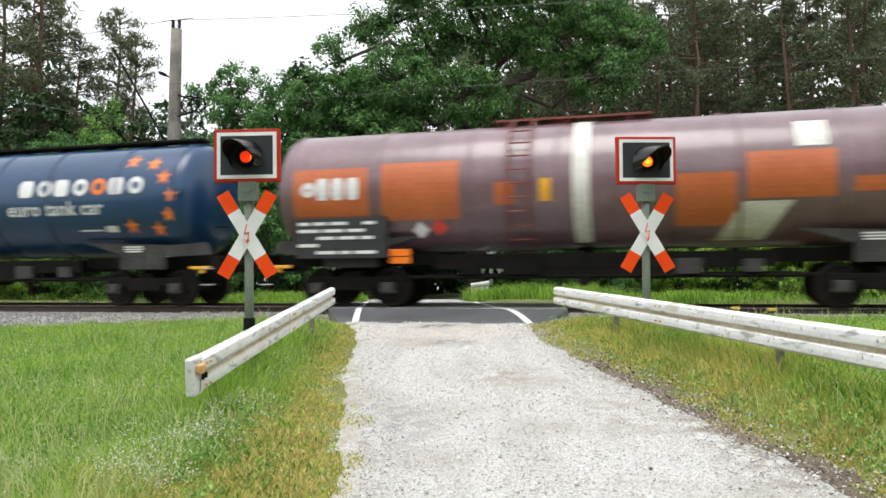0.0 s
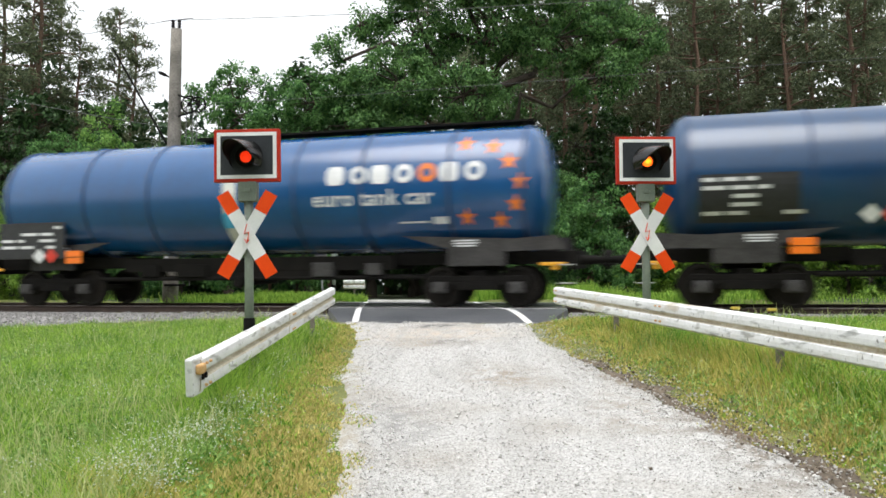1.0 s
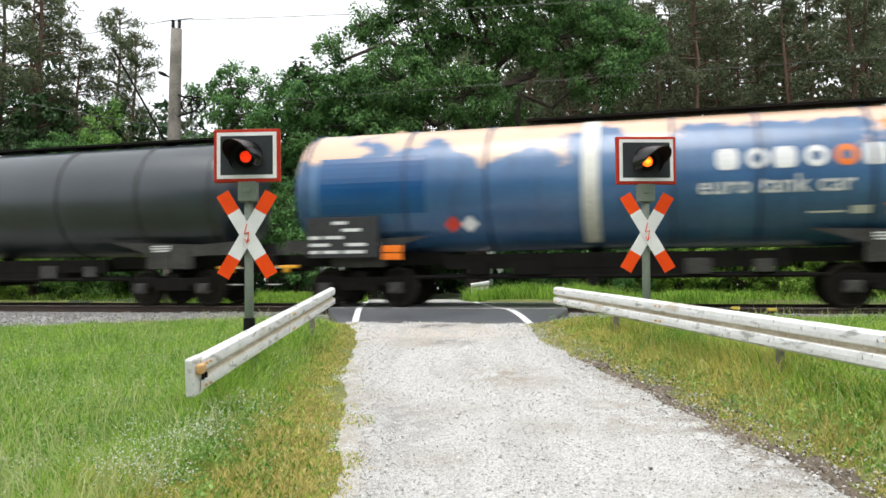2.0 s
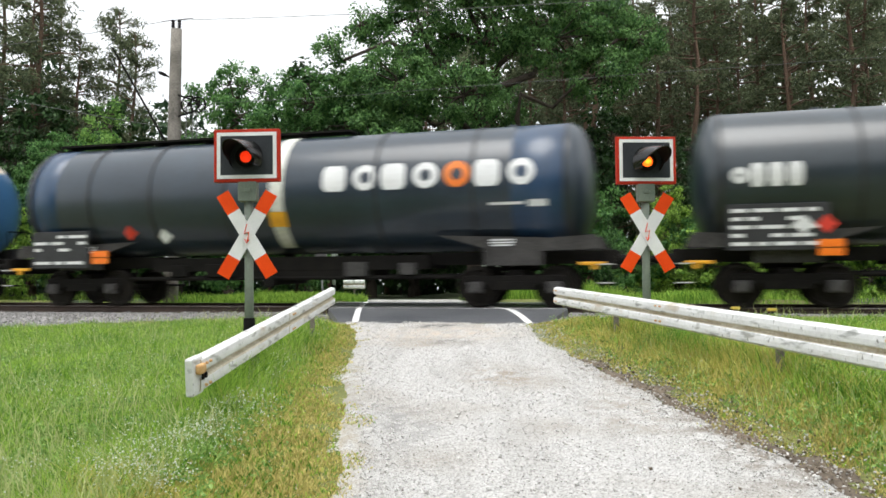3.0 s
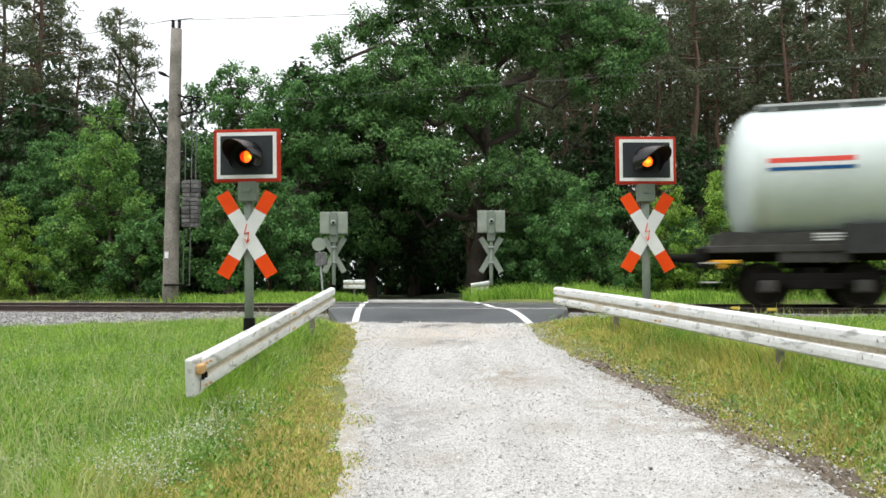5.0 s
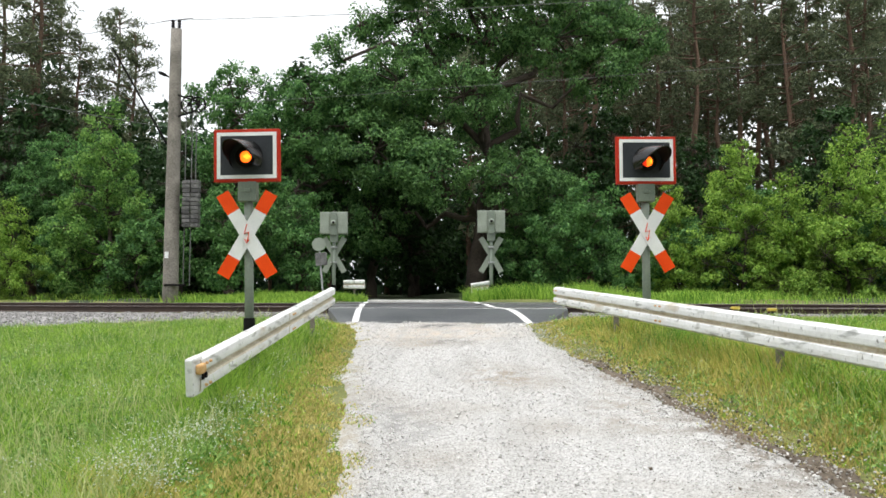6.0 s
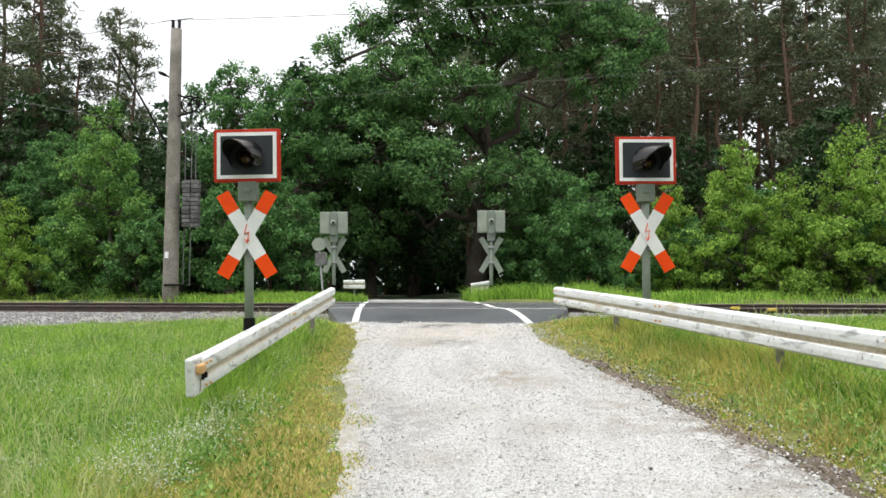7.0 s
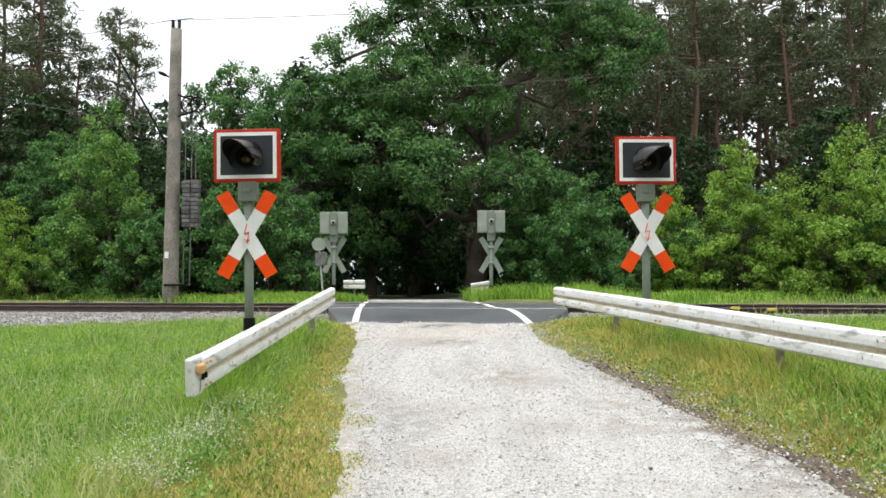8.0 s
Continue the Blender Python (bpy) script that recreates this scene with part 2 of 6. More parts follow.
def gravel_material():
    """Pale crushed limestone with worn bare patches and darker damp spots."""
    m = bpy.data.materials.new("gravel_road")
    m.use_nodes = True
    n, l = m.node_tree.nodes, m.node_tree.links
    b = n["Principled BSDF"]
    b.inputs["Roughness"].default_value = 0.9
    co = n.new("ShaderNodeTexCoord")
    chips, chips2, patch = n.new("ShaderNodeTexVoronoi"), n.new("ShaderNodeTexVoronoi"), n.new("ShaderNodeTexNoise")
    chips.inputs["Scale"].default_value, chips2.inputs["Scale"].default_value = 95, 210
    patch.inputs["Scale"].default_value, patch.inputs["Detail"].default_value = 0.8, 8
    for t in (chips, chips2, patch):
        l.new(co.outputs["Object"], t.inputs["Vector"])
    tone = n.new("ShaderNodeSeparateColor")
    l.new(chips.outputs["Color"], tone.inputs[0])
    tone2 = n.new("ShaderNodeSeparateColor")
    l.new(chips2.outputs["Color"], tone2.inputs[0])
    mix = n.new("ShaderNodeMix")
    mix.inputs[0].default_value = 0.5
    l.new(tone.outputs[0], mix.inputs[2])
    l.new(tone2.outputs[0], mix.inputs[3])
    ramp = n.new("ShaderNodeValToRGB")
    e = ramp.color_ramp.elements
    e[0].position, e[0].color = 0.17, (0.09, 0.085, 0.075, 1)
    e[1].position, e[1].color = 0.76, (0.62, 0.615, 0.6, 1)
    mid = e.new(0.36)
    mid.color = (0.4, 0.392, 0.378, 1)
    l.new(mix.outputs[0], ramp.inputs[0])
    worn = n.new("ShaderNodeMix")
    worn.data_type = "RGBA"
    worn.inputs[7].default_value = (0.27, 0.235, 0.19, 1)
    pr = n.new("ShaderNodeValToRGB")
    pr.color_ramp.elements[0].position, pr.color_ramp.elements[1].position = 0.52, 0.78
    pr.color_ramp.elements[1].color = (0.7, 0.7, 0.7, 1)
    l.new(patch.outputs[0], pr.inputs[0])
    l.new(pr.outputs[0], worn.inputs[0])
    l.new(ramp.outputs[0], worn.inputs[6])
    out = worn.outputs[2]
    # long grey smears that follow the wheels
    along, smear, sr, sm = n.new("ShaderNodeMapping"), n.new("ShaderNodeTexNoise"), n.new("ShaderNodeValToRGB"), n.new("ShaderNodeMix")
    along.inputs["Scale"].default_value = (2.4, 0.5, 1)
    smear.inputs["Scale"].default_value, smear.inputs["Detail"].default_value = 1.0, 7
    sr.color_ramp.elements[0].position, sr.color_ramp.elements[1].position = 0.46, 0.7
    sr.color_ramp.elements[1].color = (0.32, 0.32, 0.32, 1)
    sm.data_type = "RGBA"
    sm.inputs[7].default_value = (0.22, 0.21, 0.19, 1)
    l.new(co.outputs["Object"], along.inputs[0])
    l.new(along.outputs[0], smear.inputs["Vector"])
    l.new(smear.outputs[0], sr.inputs[0])
    l.new(sr.outputs[0], sm.inputs[0])
    l.new(out, sm.inputs[6])
    out = sm.outputs[2]
    ragged = n.new("ShaderNodeTexNoise")
    ragged.inputs["Scale"].default_value, ragged.inputs["Detail"].default_value = 5.0, 6
    l.new(co.outputs["Object"], ragged.inputs["Vector"])
    for x, y, rx, ry, z, colour, much in ((0.0, 13.6, 1.9, 1.9, 0.8, (0.5, 0.43, 0.35, 1), 0.75), (-0.15, 14.5, 0.8, 0.4, 0.9, (0.15, 0.15, 0.145, 1), 1.1), (0.15, 12.4, 0.6, 0.55, 0.7, (0.17, 0.165, 0.155, 1), 0.9), (0.75, 9.4, 0.7, 1.0, 0.5, (0.28, 0.24, 0.19, 1), 0.8), (-0.4, 7.2, 0.5, 1.2, 0.3, (0.25, 0.245, 0.235, 1), 0.7), (1.7, 7.4, 0.5, 1.3, 0.3, (0.3, 0.27, 0.23, 1), 0.7), (2.35, 6.6, 0.45, 2.2, 0.2, (0.17, 0.14, 0.105, 1), 0.9), (2.05, 9.2, 0.4, 1.6, 0.5, (0.2, 0.17, 0.13, 1), 0.9), (-0.95, 5.4, 0.5, 2.6, 0.1, (0.3, 0.25, 0.16, 1), 0.8), (-1.2, 9.4, 0.35, 2.6, 0.5, (0.28, 0.25, 0.18, 1), 0.8)):
        mp, gr, mul, mx = n.new("ShaderNodeMapping"), n.new("ShaderNodeTexGradient"), n.new("ShaderNodeMath"), n.new("ShaderNodeMix")
        mp.vector_type = "TEXTURE"
        mp.inputs["Location"].default_value, mp.inputs["Scale"].default_value = (x, y, z), (rx, ry, 2.0)
        gr.gradient_type = "SPHERICAL"
        mul.operation = "MULTIPLY"
        l.new(co.outputs["Object"], mp.inputs[0])
        l.new(mp.outputs[0], gr.inputs[0])
        cut = n.new("ShaderNodeMapRange")
        cut.inputs[1].default_value, cut.inputs[2].default_value, cut.inputs[4].default_value = 0.42, 0.62, much * 1.6
        l.new(ragged.outputs[0], cut.inputs[0])
        l.new(gr.outputs["Fac"], mul.inputs[0])
        l.new(cut.outputs[0], mul.inputs[1])
        mx.data_type = "RGBA"
        mx.clamp_factor = True
        mx.inputs[7].default_value = colour
        l.new(mul.outputs[0], mx.inputs[0])
        l.new(out, mx.inputs[6])
        out = mx.outputs[2]
    l.new(out, b.inputs["Base Color"])
    bp = n.new("ShaderNodeBump")
    bp.inputs["Strength"].default_value, bp.inputs["Distance"].default_value = 0.75, 0.007
    l.new(chips.outputs["Distance"], bp.inputs["Height"])
    l.new(bp.outputs[0], b.inputs["Normal"])
    return m


GRAVEL = gravel_material()


def make_road():
    """The gravel lane: one strip with ragged edges, crowned in the middle."""
    verts, faces = [], []
    ys = list(np.arange(-6, 15.9, 0.12))
    n = 24
    for y in ys:
        l, r = road_edge(y)
        l, r = l - 0.14, r + 0.04
        for i in range(n + 1):
            u = i / n
            x = l + (r - l) * u
            edge = min(u, 1 - u)
            z = plain_height(x, y) + 0.035 - 0.07 * min(max((off_track(x, y) + 4.15 + 0.15 * noise.noise((x * 3, y * 3, 6))) / 0.5, 0), 1) - 0.085 * max(0, 0.04 - edge) / 0.04 + 0.012 * noise.noise((x * 2, y * 2, 1)) - 0.02 * math.exp(-((u - 0.25) / 0.08) ** 2) - 0.02 * math.exp(-((u - 0.72) / 0.08) ** 2)
            verts.append((x, y, z))
    for j in range(len(ys) - 1):
        for i in range(n):
            a = j * (n + 1) + i
            faces.append((a, a + 1, a + n + 2, a + n + 1))
    ob = new("road", mesh_of("road", verts, faces, [GRAVEL], True))
    tagged(ob, "pale crushed limestone lane with ragged edges", "road", kind="structure")
    verts, faces = [], []
    for j, y in enumerate(np.arange(22.6, 31, 0.4)):
        c = -0.5 - 0.085 * (y - 22)
        for i in range(7):
            x = c - 1.7 + 3.4 * i / 6
            verts.append((x, y, plain_height(x, y) + 0.035 + 0.01 * noise.noise((x * 2, y * 2, 4))))
        if j:
            for i in range(6):
                a = (j - 1) * 7 + i
                faces.append((a, a + 1, a + 8, a + 7))
    ob = new("road", mesh_of("road_beyond", verts, faces, [GRAVEL], True))
    tagged(ob, "gravel lane going on into the dark wood", "road", kind="structure")


def loose_stones(name, places, mat, label, category):
    """Angular chips, each a squashed octahedron."""
    rng = np.random.default_rng(5)
    base = np.array([(1, 0, 0), (-1, 0, 0), (0, 1, 0), (0, -1, 0), (0, 0, 1), (0, 0, -1)], float)
    tri = np.array([(0, 2, 4), (2, 1, 4), (1, 3, 4), (3, 0, 4), (2, 0, 5), (1, 2, 5), (3, 1, 5), (0, 3, 5)])
    verts, faces = [], []
    for k, (x, y, z, r) in enumerate(places):
        q = Euler(rng.uniform(0, 6.28, 3)).to_matrix()
        v = base * (rng.uniform(0.6, 1.2, (6, 1)) * r)
        v = v @ np.array(q) * (1, 1, 0.7) + (x, y, z)
        verts.append(v)
        faces.append(tri + 6 * k)
    ob = new(name, mesh_of(name, np.concatenate(verts).tolist(), np.concatenate(faces).tolist(), [mat]))
    tagged(ob, label, category, kind="stuff")


def make_loose_gravel():
    rng = np.random.default_rng(8)
    places = []
    while len(places) < 17000:
        y = 3.5 + 12.3 * rng.random() ** 1.4
        l, r = road_edge(y)
        x = rng.uniform(l - 0.6, r + 0.4) if rng.random() < 0.7 else rng.uniform(l - 0.7, l + 0.1)
        edge = min(x - l, r - x)
        if edge < 0 and rng.random() < -edge * 1.2 or off_track(x, y) > -4.05:
            continue
        if edge > 0.5 and rng.random() > 0.55:
            continue
        places.append((x, y, (plain_height(x, y) if edge > 0 else ground_height(x, y)) + (0.045 if edge > 0.1 else 0.04 if x > 1 else 0), rng.uniform(0.006, 0.016) * (1.7 if rng.random() < 0.04 else 1)))
    loose_stones("loose_gravel", places, STONE, "loose pale limestone chips on the lane", "gravel")


# ---- track ----
NEAR_RAIL = 1.22


def deck(q):
    """Height of the rail tops across the canted track."""
    return NEAR_RAIL + 0.07 * (q + 0.75) / 1.5


def sweep(bm, section, s0, s1, parts_s=1, mat=0):
    """A section of (q, z) drawn along the track from s0 to s1."""
    rings = []
    for k in range(parts_s + 1):
        s = s0 + (s1 - s0) * k / parts_s
        rings.append([bm.verts.new(on_track(s, q, z)) for q, z in section])
    n = len(section)
    for a, b in zip(rings, rings[1:]):
        for i in range(n):
            f = bm.faces.new((a[i], a[(i + 1) % n], b[(i + 1) % n], b[i]))
            f.material_index = mat
    bm.faces.new(rings[0][::-1])
    bm.faces.new(rings[-1])
    return bm


def make_track():
    t = tagged(new("railway_track"), "single canted railway track with rusty rails on ballast", "railway track", kind="structure")
    for q in (-0.75, 0.75):
        z = deck(q)
        rail = [(q - 0.07, z - 0.165), (q + 0.07, z - 0.165), (q + 0.07, z - 0.15), (q + 0.012, z - 0.13), (q + 0.012, z - 0.05), (q + 0.034, z - 0.035), (q + 0.034, z - 0.006), (q - 0.034, z - 0.006), (q - 0.034, z - 0.035), (q - 0.012, z - 0.05), (q - 0.012, z - 0.13), (q - 0.07, z - 0.15)]
        part("rail", sweep(B(), rail, -160, 160), RAIL_STEEL, t, "rusty steel running rail")
        part("rail_head", sweep(B(), [(q - 0.03, z - 0.006), (q + 0.03, z - 0.006), (q + 0.026, z + 0.001), (q - 0.026, z + 0.001)], -160, 160), SHINE, t, "polished running surface")
    bed = [(-3.5, 0.5), (-1.9, deck(-1.3) - 0.22), (-1.3, deck(-1.3) - 0.19), (1.3, deck(1.3) - 0.19), (1.75, deck(1.3) - 0.22), (3.0, 0.9)]
    bm = sweep(B(), bed[::-1], -160, 160, 40)
    bmesh.ops.recalc_face_normals(bm, faces=bm.faces)
    part("ballast_bed", bm, BALLAST, t, "grey crushed stone ballast bed")
    tie = B()
    box(tie, 0.26, 2.6, 0.2, bevel=0.02)
    me = bpy.data.meshes.new("sleeper")
    tie.to_mesh(me)
    tie.free()
    me.materials.append(CONCRETE)
    for i in range(-44, 45):
        if abs(i) > 4:
            s = i * 0.6
            m = Matrix.Translation(on_track(s, 0, deck(0) - 0.27)) @ pose(0, 0, 0, CANT, 0, TRACK_TURN)
            piece("sleeper", me, t, m)
    rng = np.random.default_rng(3)
    places = []
    for _ in range(14000):
        s = rng.uniform(-22, 16)
        q = rng.uniform(-3.3, -0.85) if rng.random() < 0.8 else rng.uniform(-0.65, 0.65)
        if -3 < s < 3.2:
            continue
        zb = spread(q, [-3.5, -1.9, -1.3, 1.3], [0.5, deck(-1.3) - 0.22, deck(-1.3) - 0.19, deck(1.3) - 0.19])
        p = on_track(s, q, max(zb, plain_height(*on_track(s, q, 0)[:2]) - 0.1) + 0.01)
        places.append((*p, rng.uniform(0.028, 0.06)))
    for _ in range(1500):
        s, q = (rng.uniform(2.9, 4.6), rng.uniform(-3.2, -1.2)) if rng.random() < 0.6 else (rng.uniform(-3.4, -1.9), rng.uniform(-2.8, -1.0))
        p = on_track(s, q, 0)
        places.append((p.x, p.y, max(ground_height(p.x, p.y), 0.9) + 0.07, rng.uniform(0.02, 0.04)))
    loose_stones("ballast_stones", places, BALLAST, "loose grey ballast stones beside the rails", "ballast")


def strip(name, q0, q1, s_left, s_right, mat, parent, label, lift=0.0, nq=6, ns=12, follow=False):
    """A thick panel between two distances from the track; its ends run along the lane."""
    bm = B()
    grid = []
    for j in range(nq + 1):
        q = q0 + (q1 - q0) * j / nq
        row = []
        for i in range(ns + 1):
            s = s_left(q) + (s_right(q) - s_left(q)) * i / ns
            p = on_track(s, q, 0)
            p.z = crossing_height(p.x, p.y, q) + lift
            row.append(bm.verts.new(p))
        grid.append(row)
    for j in range(nq):
        for i in range(ns):
            bm.faces.new((grid[j][i], grid[j][i + 1], grid[j + 1][i + 1], grid[j + 1][i]))
    r = bmesh.ops.extrude_face_region(bm, geom=list(bm.faces))
    bmesh.ops.translate(bm, verts=[v for v in r["geom"] if isinstance(v, bmesh.types.BMVert)], vec=(0, 0, -0.14 if lift == 0 else -0.01))
    bmesh.ops.recalc_face_normals(bm, faces=bm.faces)
    return part(name, bm, mat, parent, label)


def crossing_height(x, y, q):
    if q < -0.75:
        k = min(max((q + 3.9) / 2.9, 0), 1)
        return (plain_height(x, y) - 0.012) * (1 - k) + (deck(-0.75) - 0.012) * k if q < -0.85 else deck(q) - 0.012
    if q > 0.75:
        k = min(max((q - 0.85) / 3.5, 0), 1)
        return (deck(0.75) - 0.012) * (1 - k) + (plain_height(x, y) + 0.07) * k
    return deck(q) - 0.012


def make_crossing():
    """Asphalt over the track in panels, with flange gaps beside the rails."""
    t = tagged(new("level_crossing"), "dark worn asphalt over the railway track", "road", kind="structure")
    left = lambda q: spread(q, [-3.8, -2, 4.4], [-2.1, -2.6, -3.3]) * ALONG - q * SLANT
    right = lambda q: spread(q, [-3.8, -2, 4.4], [1.95, 2.6, 3.4]) * ALONG - q * SLANT
    strip("panel", -4.0, -1.5, left, right, ASPHALT, t, "asphalt apron before the rails")
    strip("edge_beam", -1.49, -1.37, left, right, LINE, t, "pale concrete edge beam")
    strip("panel", -1.36, -0.83, left, right, ASPHALT, t, "asphalt strip beside the rail")
    strip("panel", -0.65, 0.65, left, right, ASPHALT, t, "asphalt infill between the rails")
    strip("panel", 0.83, 4.4, left, right, ASPHALT, t, "asphalt apron beyond the rails")
    for q0, q1 in ((-3.95, -1.5), (-1.36, -0.85), (-0.64, 0.64), (0.85, 4.4)):
        strip("line", q0, q1, lambda q: lane_l(q) - 0.07, lambda q: lane_l(q) + 0.07, LINE, t, "white edge line", 0.006, 8, 1)
        strip("line", q0, q1, lambda q: lane_r(q) - 0.07, lambda q: lane_r(q) + 0.07, LINE, t, "white edge line", 0.006, 8, 1)


def lane_l(q):
    return spread(q, [-3.8, 4.4], [-1.75, -2.35]) * ALONG - q * SLANT


def lane_r(q):
    return spread(q, [-3.8, -1.93, -1.2, 0.9, 4.4], [1.62, 1.44, 1.22, 1.0, 0.95]) * ALONG - q * SLANT


make_ground()
make_road()
make_loose_gravel()
make_track()
make_crossing()


# ---- crossing signals ----
LEAN = math.degrees(math.atan2(0.337, 0.57))


def arm_pieces(bm, half, width, thick):
    """One long board of the crossbuck: white in the middle, red at both ends."""
    for z0, z1, k in ((-half, -half + 0.3, 1), (-half + 0.3, half - 0.3, 0), (half - 0.3, half, 1)):
        r = bmesh.ops.create_cube(bm, size=1, matrix=Matrix.Translation((0, 0, (z0 + z1) / 2)) @ Matrix.Diagonal((width, thick, z1 - z0, 1)))
        for f in {f for v in r["verts"] for f in v.link_faces}:
            f.material_index = k
    return bm


def visor_mesh(yaw):
    """A long tapering lamp hood, open below, grey outside and black within."""
    bm = B()
    n, a0, a1 = 24, radians(-34), radians(214)
    shells = []
    for k, grow in ((0, 0.0), (1, 0.012)):
        rings = []
        for j in range(8):
            u = j / 7
            ring = []
            for i in range(n + 1):
                a = a0 + (a1 - a0) * i / n
                reach = 0.16 + 0.3 * max(0, math.sin(a) + 0.2) ** 0.7
                r = 0.235 - 0.05 * u + grow
                ring.append(bm.verts.new((r * math.cos(a), -reach * u, r * math.sin(a))))
            rings.append(ring)
        for p, q in zip(rings, rings[1:]):
            for i in range(n):
                bm.faces.new((p[i], p[i + 1], q[i + 1], q[i])).material_index = k
        shells.append(rings)
    inner, outer = shells[0], shells[1]
    for i in range(n):
        bm.faces.new((inner[-1][i], inner[-1][i + 1], outer[-1][i + 1], outer[-1][i])).material_index = 1
    for s in (0, n):
        for j in range(7):
            bm.faces.new((inner[j][s], inner[j + 1][s], outer[j + 1][s], outer[j][s])).material_index = 1
    bmesh.ops.transform(bm, matrix=pose(0, 0, -0.035, 3, 0, yaw), verts=bm.verts)
    return bm


def make_signal(m, panel_up, cross_up, yaw, label, back=False, group="crossing signals"):
    t = thing("crossing_signal", m, label, "signal", group)
    mast = B()
    tube(mast, (0, 0.02, -0.5), (0, 0.02, panel_up - 0.3), 0.062, n=16)
    part("mast", mast, GREENGREY, t, "green-grey painted steel mast", True)
    boot = B()
    tube(boot, (0, 0.02, -0.5), (0, 0.02, 0.5), 0.1, 0.078, n=14)
    part("boot", boot, BLACK, t, "black tarred mast foot")
    # lamp case
    case = B()
    box(case, 0.92, 0.09, 0.74, Matrix.Translation((0, -0.035, panel_up)), 0.01)
    case_ob = part("lamp_case", case, BACKPLATE if back else FRAME_RED, t, "flat lamp case")
    if back:
        for sx in (-0.3, 0.3):
            bm = B()
            box(bm, 0.3, 0.03, 0.69, Matrix.Translation((sx, -0.095, panel_up)), 0.008)
            part("back_sheet", bm, BACKPLATE, case_ob)
        bm = B()
        tube(bm, (0, -0.08, panel_up), (0, -0.2, panel_up), 0.1, 0.085, 20)
        part("lamp_back", bm, BACKPLATE, case_ob, "round metal lamp housing", True)
        bm = B()
        tube(bm, (0, -0.2, panel_up), (0, -0.215, panel_up), 0.045, 0.045, 14)
        part("cap", bm, BLACK, case_ob)
        bm = B()
        box(bm, 0.2, 0.1, 0.75, Matrix.Translation((0, -0.11, panel_up - 0.03)), 0.01)
        part("bracket", bm, GREENGREY, case_ob)
    else:
        bm = B()
        for sx, sz, w, h in ((0, 0.3, 0.83, 0.05), (0, -0.3, 0.83, 0.05), (-0.39, 0, 0.05, 0.55), (0.39, 0, 0.05, 0.55)):
            box(bm, w, 0.012, h, Matrix.Translation((sx, -0.085, panel_up + sz)))
        part("white_border", bm, SIGN_WHITE, case_ob, "white inner border")
        bm = B()
        box(bm, 0.73, 0.012, 0.55, Matrix.Translation((0, -0.085, panel_up)))
        part("dark_panel", bm, PANEL, case_ob, "dark panel")
        part("visor", visor_mesh(yaw), [BLACK, HOOD_IN], case_ob, "glossy black lamp hood", True).matrix_basis = Matrix.Translation((0, -0.09, panel_up - 0.0))
        bm = B()
        rings = [[bm.verts.new((r * math.cos(0.2618 * i), y, panel_up - 0.03 + r * math.sin(0.2618 * i))) for i in range(24)] for r, y in ((0.145, -0.088), (0.145, -0.142), (0.08, -0.142), (0.086, -0.125))]
        for p, q in zip(rings, rings[1:]):
            for i in range(24):
                bm.faces.new((p[i], p[(i + 1) % 24], q[(i + 1) % 24], q[i]))
        bmesh.ops.recalc_face_normals(bm, faces=bm.faces)
        part("lamp_rim", bm, BLACK, case_ob, "black lamp rim")
    bm = B()
    box(bm, 0.26, 0.16, 0.28, Matrix.Translation((0, 0, panel_up - 0.5)), 0.012)
    jb = part("junction_box", bm, GREENGREY, t, "green-grey junction box")
    bm = B()
    box(bm, 0.1, 0.02, 0.05, Matrix.Translation((0, -0.085, panel_up - 0.49)), 0.005)
    part("latch", bm, GREENGREY, jb)
    # crossbuck
    side = 0.1 if back else -0.075
    for k, lean in enumerate((LEAN, -LEAN)):
        bm = arm_pieces(B(), 0.665, 0.186, 0.012)
        bmesh.ops.transform(bm, matrix=pose(0, side - 0.014 * k, cross_up, 0, lean, 0), verts=bm.verts)
        part("crossbuck_board", bm, [BACKPLATE, BACKPLATE] if back else [SIGN_WHITE, SIGN_RED], t, "bare metal back of a board" if back else "white board with orange-red ends")
    if not back:
        bm = B()
        for (x0, z0), (x1, z1) in (((0.0, 0.14), (-0.035, 0.01)), ((-0.035, 0.01), (0.03, 0.03)), ((0.03, 0.03), (0.0, -0.12)), ((0.0, -0.12), (-0.03, -0.07)), ((0.0, -0.12), (0.03, -0.07))):
            d = Vector((x1 - x0, 0, z1 - z0))
            q = d.to_track_quat("Z", "Y").to_matrix().to_4x4()
            box(bm, 0.018, 0.006, d.length + 0.012, Matrix.Translation(((x0 + x1) / 2, side - 0.026, cross_up + (z0 + z1) / 2)) @ q)
        part("flash_mark", bm, SIGN_RED, t, "red lightning mark")
    for dz in (-0.25, 0.25):
        bm = B()
        box(bm, 0.2, 0.17, 0.04, Matrix.Translation((0, 0.0, cross_up + dz)), 0.005)
        bmesh.ops.translate(bm, verts=bm.verts, vec=(0, 0.05 if not back else -0.02, 0))
        part("clamp", bm, STEEL, t)
    return t, case_ob


